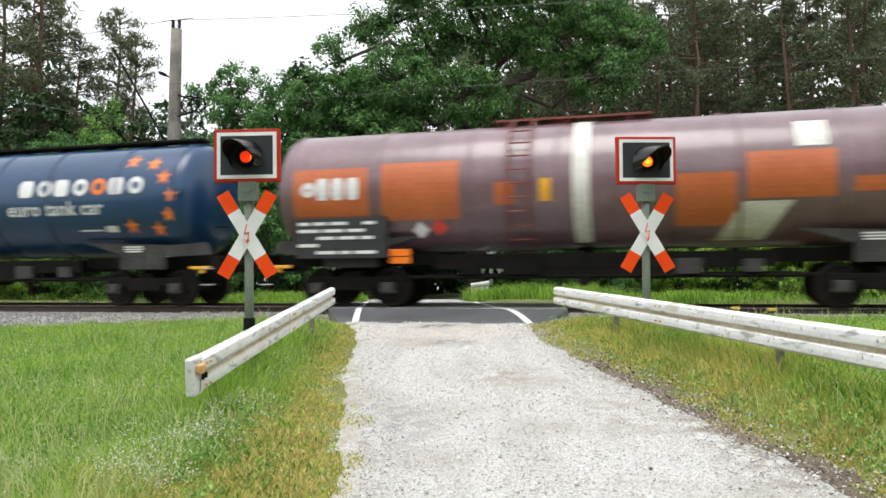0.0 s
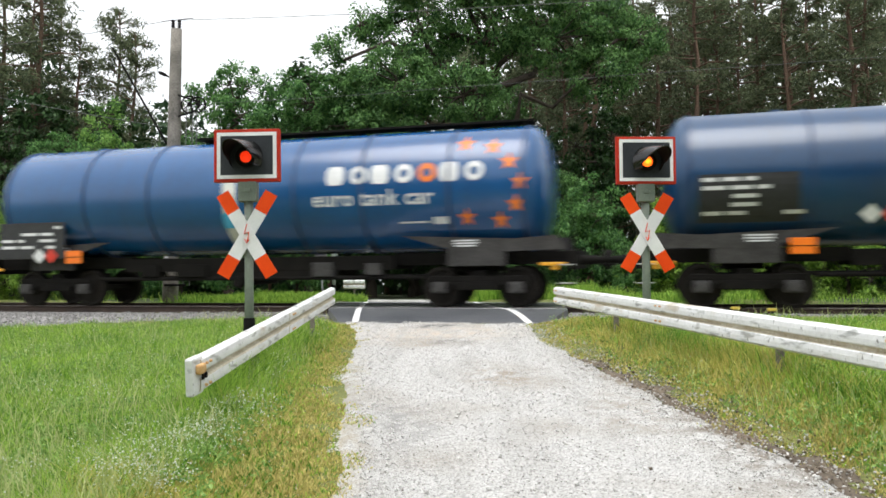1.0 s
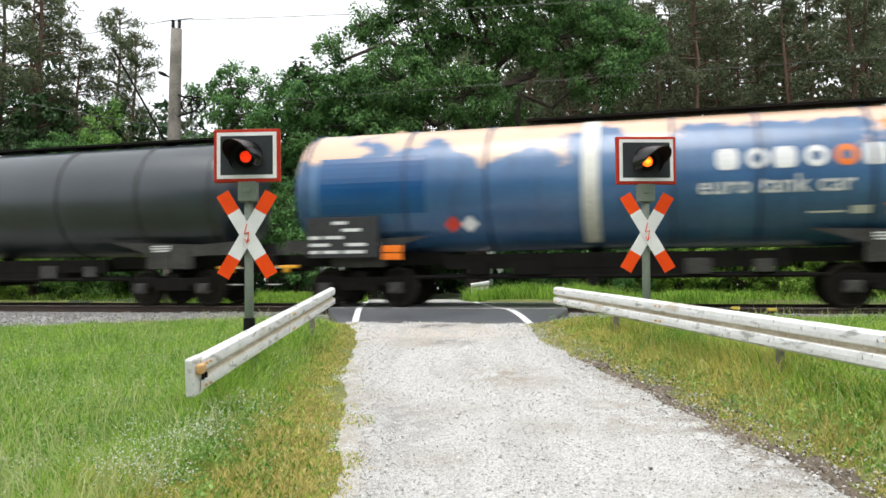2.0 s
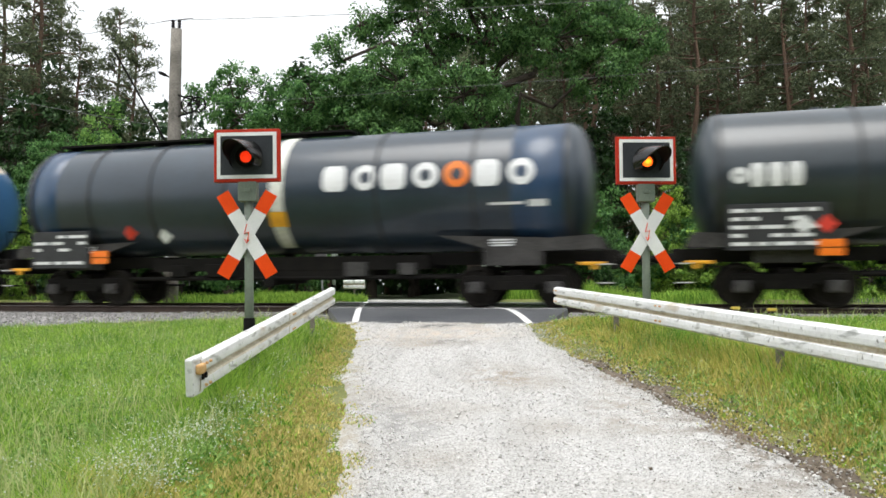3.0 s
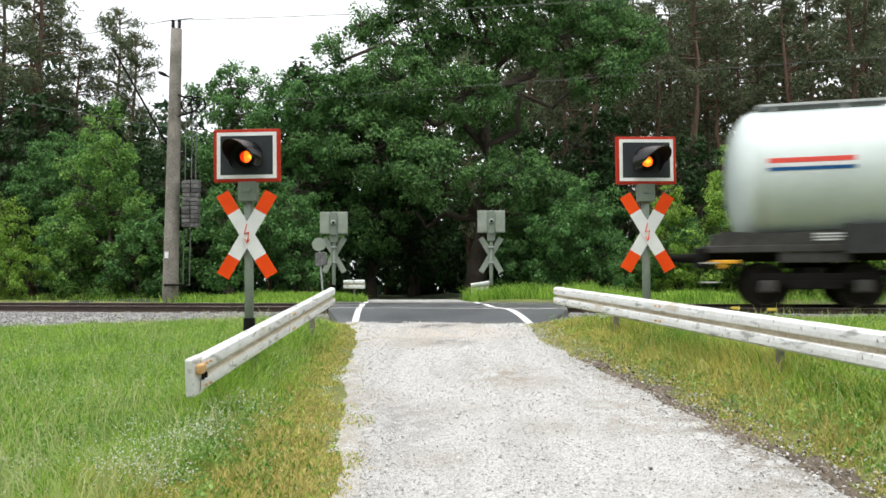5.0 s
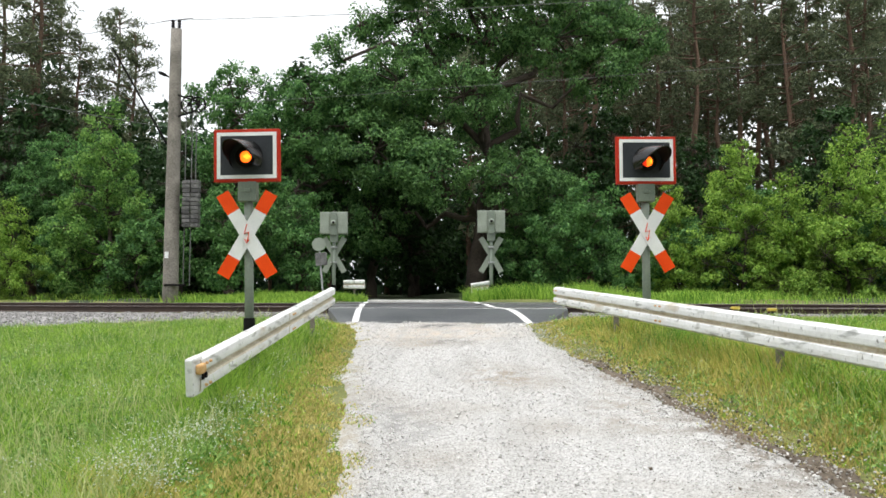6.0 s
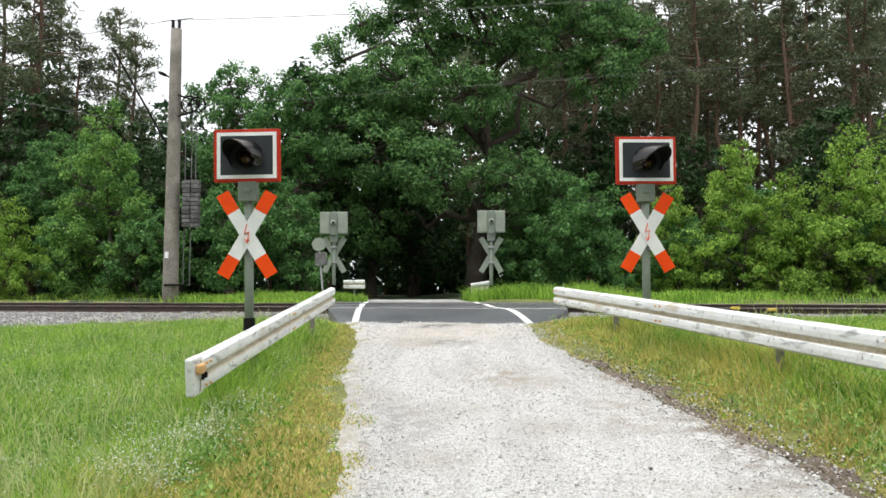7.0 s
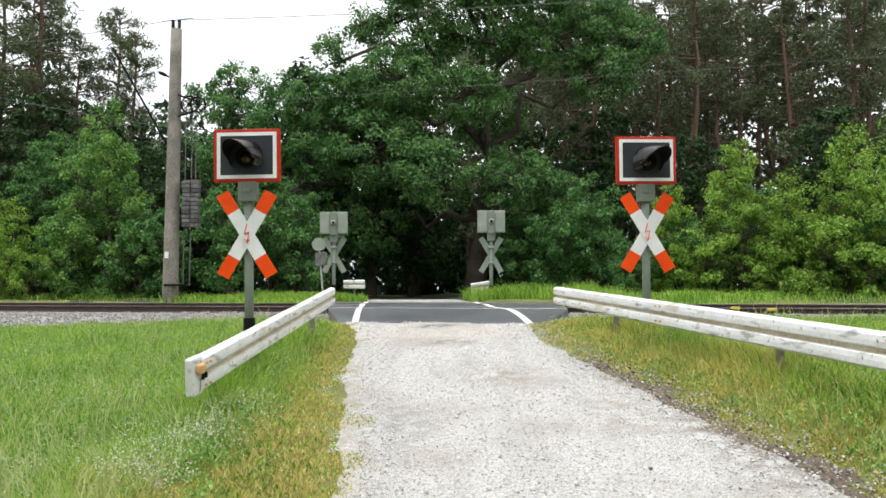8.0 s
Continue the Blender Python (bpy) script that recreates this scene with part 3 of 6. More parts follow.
def make_lamp(case_ob, panel_up):
    """A revolving lamp: one half glows, the other is dark."""
    bm = B()
    r = bmesh.ops.create_uvsphere(bm, u_segments=24, v_segments=16, radius=0.1)
    for f in bm.faces:
        c = f.calc_center_median()
        round_by = math.degrees(math.atan2(c.x, -c.y)) % 360
        f.material_index = 0 if round_by < 60 or round_by > 300 else (3 if round_by > 180 else 1)
        if c.y < -0.088:
            f.material_index = 2
    ob = part("lamp", bm, [LAMP_ON, LAMP_OFF, LAMP_CORE, LAMP_LOW], case_ob, "round signal lamp", True)
    ob.matrix_basis = pose(0, -0.082, panel_up - 0.03)
    return ob


near_left, case_l = make_signal(pose(-2.68, 11.0, 0.66, 0, -1.1, 0), 2.76, 1.655, -13, "flashing red warning light over a crossbuck on a green mast")
near_right, case_r = make_signal(pose(3.14, 12.2, 0.88, 0, 0, 0), 2.68, 1.56, 21, "flashing red warning light over a crossbuck on a green mast")
lamp_l, lamp_r = make_lamp(case_l, 2.76), make_lamp(case_r, 2.68)
make_signal(pose(-3.62, 26.2, 1.35), 2.55, 1.5, 0, "crossing signal and crossbuck seen from their bare backs", True)
make_signal(pose(1.6, 26.2, 1.35), 2.6, 1.5, 0, "crossing signal and crossbuck seen from their bare backs", True)


# ---- guard rails ----
WAVE = ((0.0, 0.0), (0.05, -0.018), (0.062, -0.03), (0.066, -0.075), (0.062, -0.118), (0.05, -0.13), (0.014, -0.142), (0.01, -0.155), (0.014, -0.168), (0.05, -0.18), (0.062, -0.192), (0.066, -0.235), (0.062, -0.28), (0.05, -0.292), (0.0, -0.31))


def beam(bm, a, b, face):
    """A corrugated steel beam from a to b (its top edge), bulging to the side 'face'."""
    a, b = Vector(a), Vector(b)
    d = (b - a).normalized()
    side = Vector((-d.y, d.x, 0)).normalized() * face
    prof = [(o, z) for o, z in WAVE] + [(o - 0.01, z) for o, z in reversed(WAVE)]
    ra = [bm.verts.new(a + side * o + Vector((0, 0, z))) for o, z in prof]
    rb = [bm.verts.new(b + side * o + Vector((0, 0, z))) for o, z in prof]
    n = len(prof)
    for i in range(n):
        bm.faces.new((ra[i], ra[(i + 1) % n], rb[(i + 1) % n], rb[i]))
    bm.faces.new(ra[::-1])
    bm.faces.new(rb)
    bmesh.ops.recalc_face_normals(bm, faces=bm.faces)
    return bm


def barrier_material():
    """White paint, flaking, with ochre dirt in the groove and grey-green scuffs."""
    m = material("flaking_white_barrier", (0.66, 0.67, 0.66), (0.84, 0.85, 0.85), 0.5, scale=2.0, fine=26, bump=0.25, blotch=0.6)
    n, l = m.node_tree.nodes, m.node_tree.links
    b = n["Principled BSDF"]
    out = b.inputs["Base Color"].links[0].from_socket
    co = n.new("ShaderNodeTexCoord")
    for scale, stretch, low, high, colour in ((9.0, (1, 0.35, 1.6), 0.56, 0.68, (0.2, 0.21, 0.19, 1)), (2.6, (1, 0.5, 2.2), 0.6, 0.74, (0.42, 0.33, 0.2, 1)), (30.0, (1, 1, 0.5), 0.64, 0.7, (0.1, 0.1, 0.09, 1))):
        mp, tx, rp, mx = n.new("ShaderNodeMapping"), n.new("ShaderNodeTexNoise"), n.new("ShaderNodeValToRGB"), n.new("ShaderNodeMix")
        mp.inputs["Scale"].default_value = stretch
        tx.inputs["Scale"].default_value, tx.inputs["Detail"].default_value = scale, 6
        rp.color_ramp.elements[0].position, rp.color_ramp.elements[1].position = low, high
        rp.color_ramp.elements[1].color = (0.75, 0.75, 0.75, 1)
        mx.data_type = "RGBA"
        mx.inputs[7].default_value = colour
        l.new(co.outputs["Object"], mp.inputs[0])
        l.new(mp.outputs[0], tx.inputs["Vector"])
        l.new(tx.outputs[0], rp.inputs[0])
        l.new(rp.outputs[0], mx.inputs[0])
        l.new(out, mx.inputs[6])
        out = mx.outputs[2]
    l.new(out, b.inputs["Base Color"])
    return m


BARRIER = barrier_material()
GROOVE = material("dirty_groove", (0.4, 0.33, 0.2), (0.7, 0.67, 0.56), 0.7, scale=3, fine=30, bump=0.2)


def make_barrier(points, face, label, rusty_end=False, posts=2.0):
    t = thing("guard_rail", Matrix(), label, "guard rail", "guard rails")
    pts = [Vector(p) for p in points]
    for a, b in zip(pts, pts[1:]):
        n = max(1, round((b - a).length / 4))
        for i in range(n):
            p, q = a.lerp(b, i / n), a.lerp(b, (i + 1) / n)
            d = (q - p).normalized()
            bm = beam(B(), p - d * 0.06 if i else p, q + d * 0.06, face)
            for f in bm.faces:
                c = f.calc_center_median()
                u = (c - p).dot(d) / (q - p).length
                low = p.lerp(q, u).z - c.z
                f.material_index = 1 if 0.125 < low < 0.185 else 0
            bmesh.ops.translate(bm, verts=bm.verts, vec=Vector((-d.y, d.x, 0)) * face * 0.006 * (i % 2))
            part("beam", bm, [BARRIER, GROOVE], t)
            side = Vector((-d.y, d.x, 0)).normalized() * face
            k = 0.5 if n == 1 else 0.9
            for u in ((0.62,) if n > 1 else (k,)):
                c = p.lerp(q, u)
                g = ground_height(c.x, c.y)
                bm = B()
                box(bm, 0.07, 0.06, c.z - g + 0.3, Matrix.Translation(((c.x - side.x * 0.06), c.y - side.y * 0.06, (c.z - 0.04 + g - 0.34) / 2)), 0.008)
                part("post", bm, POLE, t, "weathered grey post")
            for u in (0.02, 0.05):
                for dz in (-0.06, -0.245):
                    c = p.lerp(q, u) + side * 0.09 + Vector((0, 0, dz))
                    bm = B()
                    tube(bm, c - side * 0.012, c + side * 0.01, 0.014, 0.01, 8)
                    part("bolt", bm, RUSTY, t)
    if rusty_end:
        a, d = pts[0], (pts[1] - pts[0]).normalized()
        side = Vector((-d.y, d.x, 0)).normalized() * face
        turn = Matrix.Translation(a - d * 0.02 + side * 0.02 + Vector((0, 0, -0.155))) @ d.to_track_quat("Y", "Z").to_matrix().to_4x4()
        bm = B()
        box(bm, 0.075, 0.2, 0.325, turn @ pose(-0.01, 0, 0, 3, 0, -8), 0.02)
        cap = part("end_cap", bm, BARRIER, t, "bent white end piece")
        bm = B()
        box(bm, 0.06, 0.14, 0.085, turn @ Matrix.Translation((0.045, 0.01, 0.06)), 0.02)
        part("rust_patch", bm, RUSTY, cap, "orange rust stain")
        for y0 in (-0.02, 0.06):
            bm = B()
            box(bm, 0.02, 0.03, 0.05, turn @ Matrix.Translation((0.055, y0 + 0.05, -0.01)), 0.004)
            part("hole", bm, BLACK, cap)
    return t


make_barrier([(-2.1, 6.72, 0.945), (-1.93, 13.6, 1.615)], -1, "white-painted corrugated guard rail with a rusty bent end", True)
make_barrier([(2.0, 13.9, 1.63), (3.47, 6.2, 1.18), (4.35, 1.6, 0.91)], -1, "long white-painted corrugated guard rail beside the lane")
make_barrier([(-3.45, 27.6, 2.04), (-2.75, 27.4, 2.04)], -1, "short white guard rail end beyond the track")
make_barrier([(0.9, 26.6, 1.9), (1.62, 27.6, 2.02)], -1, "short white guard rail end beyond the track")


# ---- tank wagons ----
ROD = material("wagon_underframe", (0.004, 0.0037, 0.0035), (0.013, 0.0115, 0.01), 0.8, 0.0, scale=3, fine=25)
GRIME = material("grimy_saddle", (0.035, 0.034, 0.034), (0.085, 0.082, 0.08), 0.7, scale=2, fine=20)
WHEEL = material("wheel_steel", (0.01, 0.009, 0.008), (0.03, 0.026, 0.022), 0.7, 0.1, scale=4, fine=30)
for m in (ROD, GRIME, WHEEL):
    m.node_tree.nodes["Principled BSDF"].inputs["Specular IOR Level"].default_value = 0.15
LETTER = material("white_lettering", (0.62, 0.63, 0.64), (0.78, 0.79, 0.8), 0.5, scale=3, fine=20, bump=0.02)
ORANGE = material("orange_mark", (0.75, 0.16, 0.02), (0.85, 0.24, 0.03), 0.45, scale=3, fine=20, bump=0.02)
HAZARD = material("orange_hazard_plate", (0.85, 0.17, 0.01), (0.95, 0.23, 0.015), 0.4, bump=0.02)
RED_MARK = material("red_mark", (0.55, 0.03, 0.02), (0.7, 0.06, 0.03), 0.5, bump=0.02)
YELLOW = material("yellow_handle", (0.7, 0.3, 0.02), (0.85, 0.45, 0.03), 0.5, bump=0.05)
CYAN = material("cyan_mark", (0.05, 0.35, 0.6), (0.1, 0.45, 0.7), 0.5, bump=0.02)
DARK_PLATE = material("dark_data_plate", (0.015, 0.016, 0.018), (0.035, 0.036, 0.04), 0.6, bump=0.05)
PALE_EDGE = material("pale_step_paint", (0.3, 0.3, 0.29), (0.5, 0.5, 0.48), 0.6, bump=0.05)
BAND = material("pale_tank_band", (0.5, 0.5, 0.44), (0.78, 0.78, 0.74), 0.5, scale=1.5, fine=12, bump=0.05)


def tank_paint(name, low, high, rough=0.3, scale=0.7, worn=None, grime=(0.03, 0.028, 0.026), dirt=0.5, gloss=0.6):
    """Tank paint with vertical dirt streaks; worn is the colour under flaked paint on the crown."""
    m = material(name, low, high, rough, scale=scale, fine=9, bump=0.02, blotch=0.7, coat=gloss)
    m.node_tree.nodes["Principled BSDF"].inputs["Coat Roughness"].default_value = 0.16
    n, l = m.node_tree.nodes, m.node_tree.links
    b = n["Principled BSDF"]
    src = b.inputs["Base Color"].links[0].from_socket
    co, mp = n.new("ShaderNodeTexCoord"), n.new("ShaderNodeMapping")
    mp.inputs["Scale"].default_value = (3.2, 0.3, 0.35)
    l.new(co.outputs["Object"], mp.inputs[0])
    st = n.new("ShaderNodeTexNoise")
    st.inputs["Scale"].default_value, st.inputs["Detail"].default_value = 1.6, 5
    l.new(mp.outputs[0], st.inputs["Vector"])
    r = n.new("ShaderNodeValToRGB")
    r.color_ramp.elements[0].position, r.color_ramp.elements[1].position = 0.48, 0.8
    r.color_ramp.elements[1].color = (dirt, dirt, dirt, 1)
    l.new(st.outputs[0], r.inputs[0])
    mix = n.new("ShaderNodeMix")
    mix.data_type = "RGBA"
    mix.inputs[7].default_value = (*grime, 1)
    l.new(r.outputs[0], mix.inputs[0])
    l.new(src, mix.inputs[6])
    out = mix.outputs[2]
    if worn:
        sep, flake, add = n.new("ShaderNodeSeparateXYZ"), n.new("ShaderNodeTexNoise"), n.new("ShaderNodeMath")
        flake.inputs["Scale"].default_value, flake.inputs["Detail"].default_value = 0.7, 9
        l.new(co.outputs["Object"], sep.inputs[0])
        l.new(co.outputs["Object"], flake.inputs["Vector"])
        up = n.new("ShaderNodeMapRange")
        up.inputs[1].default_value, up.inputs[2].default_value = worn[1], worn[2]
        up.inputs[3].default_value, up.inputs[4].default_value = -0.5, 0.5
        l.new(sep.outputs[2], up.inputs[0])
        add.operation = "ADD"
        if len(worn) > 3:
            side, both = n.new("ShaderNodeMapRange"), n.new("ShaderNodeMath")
            side.inputs[1].default_value, side.inputs[2].default_value = worn[3] - 1.5, worn[3] + 1.5
            side.inputs[3].default_value, side.inputs[4].default_value = -0.9, 0.05
            both.operation = "ADD"
            l.new(sep.outputs[0], side.inputs[0])
            l.new(side.outputs[0], both.inputs[0])
            l.new(up.outputs[0], both.inputs[1])
            up = both
        l.new(up.outputs[0], add.inputs[0])
        l.new(flake.outputs[0], add.inputs[1])
        wr = n.new("ShaderNodeValToRGB")
        wr.color_ramp.elements[0].position, wr.color_ramp.elements[1].position = 0.55, 0.68
        l.new(add.outputs[0], wr.inputs[0])
        wide = n.new("ShaderNodeMapRange")
        wide.inputs[1].default_value, wide.inputs[2].default_value = 0.25, 0.75
        wide.inputs[3].default_value, wide.inputs[4].default_value = -0.1, 1.1
        l.new(flake.outputs[0], wide.inputs[0])
        l.new(wide.outputs[0], add.inputs[1])
        m2 = n.new("ShaderNodeMix")
        m2.data_type = "RGBA"
        m2.inputs[7].default_value = (*worn[0], 1)
        l.new(wr.outputs[0], m2.inputs[0])
        l.new(out, m2.inputs[6])
        out = m2.outputs[2]
    l.new(out, b.inputs["Base Color"])
    return m


BLUE = tank_paint("deep_blue_paint", (0.0025, 0.034, 0.1), (0.004, 0.05, 0.138), 0.3, dirt=0.25, gloss=0.4)
BLUE_NEW = tank_paint("clean_blue_paint", (0.003, 0.064, 0.2), (0.004, 0.084, 0.255), 0.27, dirt=0.15, gloss=0.5)
BLUE_WORN = tank_paint("flaked_blue_paint", (0.03, 0.1, 0.24), (0.06, 0.16, 0.33), 0.36, worn=((0.66, 0.45, 0.32), 2.5, 4.3), dirt=0.4)
BLUE_PALE = tank_paint("faded_blue_paint", (0.028, 0.105, 0.26), (0.055, 0.16, 0.33), 0.34, worn=((0.62, 0.52, 0.42), 3.0, 4.6, 1.2), dirt=0.45)
SOOT = tank_paint("sooty_black_paint", (0.014, 0.022, 0.029), (0.027, 0.04, 0.052), 0.36, dirt=0.2, gloss=0.45)
SLATE = tank_paint("slate_grey_paint", (0.011, 0.021, 0.034), (0.022, 0.038, 0.058), 0.38, dirt=0.2, gloss=0.4)
BLUE_SOOT = tank_paint("sooty_blue_paint", (0.01, 0.033, 0.078), (0.017, 0.055, 0.125), 0.38, dirt=0.3, gloss=0.4)
BROWN = tank_paint("mauve_brown_paint", (0.125, 0.072, 0.083), (0.225, 0.14, 0.165), 0.34, dirt=0.45, grime=(0.06, 0.035, 0.03))
WHITE = tank_paint("grey_white_paint", (0.53, 0.61, 0.6), (0.65, 0.72, 0.71), 0.35, dirt=0.14, grime=(0.3, 0.3, 0.27))
BROWN_STEEL = material("red_brown_steel", (0.16, 0.04, 0.03), (0.24, 0.07, 0.05), 0.6, scale=3, fine=20)
PATCH = material("orange_repaint", (0.42, 0.1, 0.035), (0.54, 0.15, 0.05), 0.4, scale=1.2, fine=10, bump=0.03)
PALE_GREY = material("pale_grey_walkway", (0.35, 0.36, 0.36), (0.5, 0.51, 0.51), 0.5, scale=3, fine=20)

# weld ring colours: a dark blue and a near-black
RING_BLUE = material("dark_blue_ring", (0.01, 0.03, 0.085), (0.022, 0.06, 0.15), 0.5, scale=3, fine=20, bump=0.05)
RING_DARK = material("near_black_ring", (0.012, 0.013, 0.015), (0.028, 0.03, 0.033), 0.5, scale=3, fine=20, bump=0.05)
RUSTY_BOX = material("dirty_orange_box", (0.3, 0.11, 0.02), (0.42, 0.17, 0.03), 0.6, scale=5, fine=30)
PALE_RUST = material("pale_brown_smear", (0.2, 0.15, 0.08), (0.34, 0.28, 0.16), 0.6, scale=3, fine=20, bump=0.03)
RAD, MID = 1.47, 2.76


def lathe(bm, rows, n=48, skip=()):
    """Rings of (x, radius) round the tank's long axis."""
    rings = []
    for x, r in rows:
        rings.append([bm.verts.new((x, r * math.cos(2 * math.pi * i / n), MID + r * math.sin(2 * math.pi * i / n))) for i in range(n)])
    for a, b in zip(rings, rings[1:]):
        for i in range(n):
            bm.faces.new((a[i], b[i], b[(i + 1) % n], a[(i + 1) % n]))
    bm.faces.new(rings[0])
    bm.faces.new(rings[-1][::-1])
    bmesh.ops.recalc_face_normals(bm, faces=bm.faces)
    return bm


def skin(x, z, lift=0.006):
    """A place on the camera-side skin of the tank at length x and height z."""
    u = min(max((z - MID) / RAD, -0.999), 0.999)
    a = math.asin(u)
    return (x, -(RAD + lift) * math.cos(a), MID + (RAD + lift) * math.sin(a))


def decal(parent, name, x0, x1, z0, z1, mat, label="", lift=0.006, shear=0.0, cut=0.0):
    """A thin curved plate on the tank's skin."""
    bm = B()
    n, w = max(2, round((z1 - z0) / 0.12)), 2
    rows = []
    for j in range(n + 1):
        u = j / n
        z = z0 + (z1 - z0) * u
        sh = shear * (1 - u)
        a = x0 + sh + (cut if j in (0, n) else 0)
        b = x1 + sh - (cut if j in (0, n) else 0)
        rows.append([bm.verts.new(skin(a, z, lift)), bm.verts.new(skin(b, z, lift))])
    for a, b in zip(rows, rows[1:]):
        bm.faces.new((a[0], a[1], b[1], b[0]))
    return part(name, bm, mat, parent, label)


def star(parent, x, z, r):
    bm = B()
    pts = []
    for i in range(10):
        k = r if i % 2 == 0 else r * 0.42
        a = math.pi / 2 + i * math.pi / 5
        pts.append(bm.verts.new(skin(x + k * math.cos(a), z + k * math.sin(a), 0.008)))
    c = bm.verts.new(skin(x, z, 0.01))
    for i in range(10):
        bm.faces.new((c, pts[i], pts[(i + 1) % 10]))
    part("star", bm, ORANGE, parent, "orange star mark")


def ring_mark(parent, x, z, r, w, mat, label=""):
    bm = B()
    n = 20
    a = [bm.verts.new(skin(x + r * math.cos(6.2832 * i / n), z + r * math.sin(6.2832 * i / n), 0.014)) for i in range(n)]
    b = [bm.verts.new(skin(x + (r - w) * math.cos(6.2832 * i / n), z + (r - w) * math.sin(6.2832 * i / n), 0.014)) for i in range(n)]
    for i in range(n):
        bm.faces.new((a[i], a[(i + 1) % n], b[(i + 1) % n], b[i]))
    part("ring_mark", bm, mat, parent, label)


def wheel_mesh():
    bm = B()
    prof = ((-0.07, 0.46), (0.055, 0.455), (0.07, 0.49), (0.085, 0.48), (0.085, 0.4), (0.03, 0.38), (0.03, 0.16), (0.1, 0.1), (-0.1, 0.1), (-0.02, 0.16), (-0.02, 0.38), (-0.07, 0.4))
    n = 28
    rings = [[bm.verts.new((r * math.cos(6.2832 * i / n), y, r * math.sin(6.2832 * i / n))) for i in range(n)] for y, r in prof]
    for a, b in zip(rings, rings[1:] + rings[:1]):
        for i in range(n):
            bm.faces.new((a[i], a[(i + 1) % n], b[(i + 1) % n], b[i]))
    bmesh.ops.recalc_face_normals(bm, faces=bm.faces)
    me = bpy.data.meshes.new("wheel")
    bm.to_mesh(me)
    bm.free()
    me.materials.append(WHEEL)
    return me


WHEEL_MESH = wheel_mesh()


def shared(name, build, mat):
    bm = build(B())
    me = bpy.data.meshes.new(name)
    bm.to_mesh(me)
    bm.free()
    me.materials.append(mat)
    return me


def side_frame(bm):
    """Bogie side: a bridged bar, lower in the middle, with a spring nest."""
    box(bm, 2.3, 0.09, 0.13, Matrix.Translation((0, 0, 0.66)), 0.015)
    box(bm, 1.0, 0.09, 0.2, Matrix.Translation((0, 0, 0.5)), 0.02)
    for sx in (-1, 1):
        box(bm, 0.62, 0.08, 0.13, Matrix.Translation((sx * 0.62, 0, 0.56)) @ pose(0, 0, 0, 0, sx * 22, 0), 0.015)
        for k in (-0.2, 0.2):
            tube(bm, (sx * 0.9 + k, 0, 0.42), (sx * 0.9 + k, 0, 0.66), 0.065, n=10)
    return bm


def axle_box(bm):
    box(bm, 0.34, 0.2, 0.26, None, 0.03)
    tube(bm, (0, -0.1, 0), (0, -0.15, 0), 0.1, 0.09, 14)
    return bm


SIDE_MESH, AXLE_BOX_MESH = shared("side_frame", side_frame, ROD), shared("axle_box", axle_box, GRIME)
CROSS_MESH = shared("bolster", lambda bm: box(box(bm, 0.4, 2.0, 0.25, Matrix.Translation((0, 0, 0.72)), 0.02), 0.9, 0.9, 0.2, Matrix.Translation((0, 0, 0.92)), 0.02), ROD)
AXLE_MESH = shared("axle", lambda bm: tube(bm, (0, -1.0, 0), (0, 1.0, 0), 0.085, n=12), WHEEL)


def make_bogie(wagon, x):
    b = new("bogie", CROSS_MESH)
    b.parent, b.matrix_basis = wagon, pose(x, 0, 0)
    for sx in (-0.9, 0.9):
        piece("axle", AXLE_MESH, b, pose(sx, 0, 0.46))
        for y, turn in ((-0.75, 0), (0.75, 180)):
            piece("wheel", WHEEL_MESH, b, pose(sx, y, 0.46, 0, 0, turn))
            piece("axle_box", AXLE_BOX_MESH, b, pose(sx, y * 1.35, 0.46, 0, 0, turn))
    for y in (-1.0, 1.0):
        piece("side_frame", SIDE_MESH, b, pose(0, y, 0))


def buffer_shape(bm, end):
    tube(bm, (0, 0, 0), (end * 0.36, 0, 0), 0.11, 0.1, 14)
    tube(bm, (end * 0.3, 0, 0), (end * 0.58, 0, 0), 0.075, 0.075, 14)
    tube(bm, (end * 0.58, 0, 0), (end * 0.63, 0, 0), 0.225, 0.22, 22)
    return bm


BUFFER = {k: shared("buffer", lambda bm: buffer_shape(bm, k), ROD) for k in (-1, 1)}


def hoop_band(x, w, lift, z_low, mat, parent, name, label):
    """A band round the tank, from the far shoulder over the crown down to z_low on the camera's side."""
    bm = B()
    a1 = math.pi - math.asin(max(-0.98, (z_low - MID) / RAD))
    rows = []
    for i in range(41):
        a = math.pi * 0.3 + (a1 - math.pi * 0.3) * i / 40
        r = RAD + lift
        rows.append([bm.verts.new((x + sx * w / 2, r * math.cos(a), MID + r * math.sin(a))) for sx in (-1, 1)])
    for a, b in zip(rows, rows[1:]):
        bm.faces.new((a[0], a[1], b[1], b[0]))
    return part(name, bm, mat, parent, label, True)


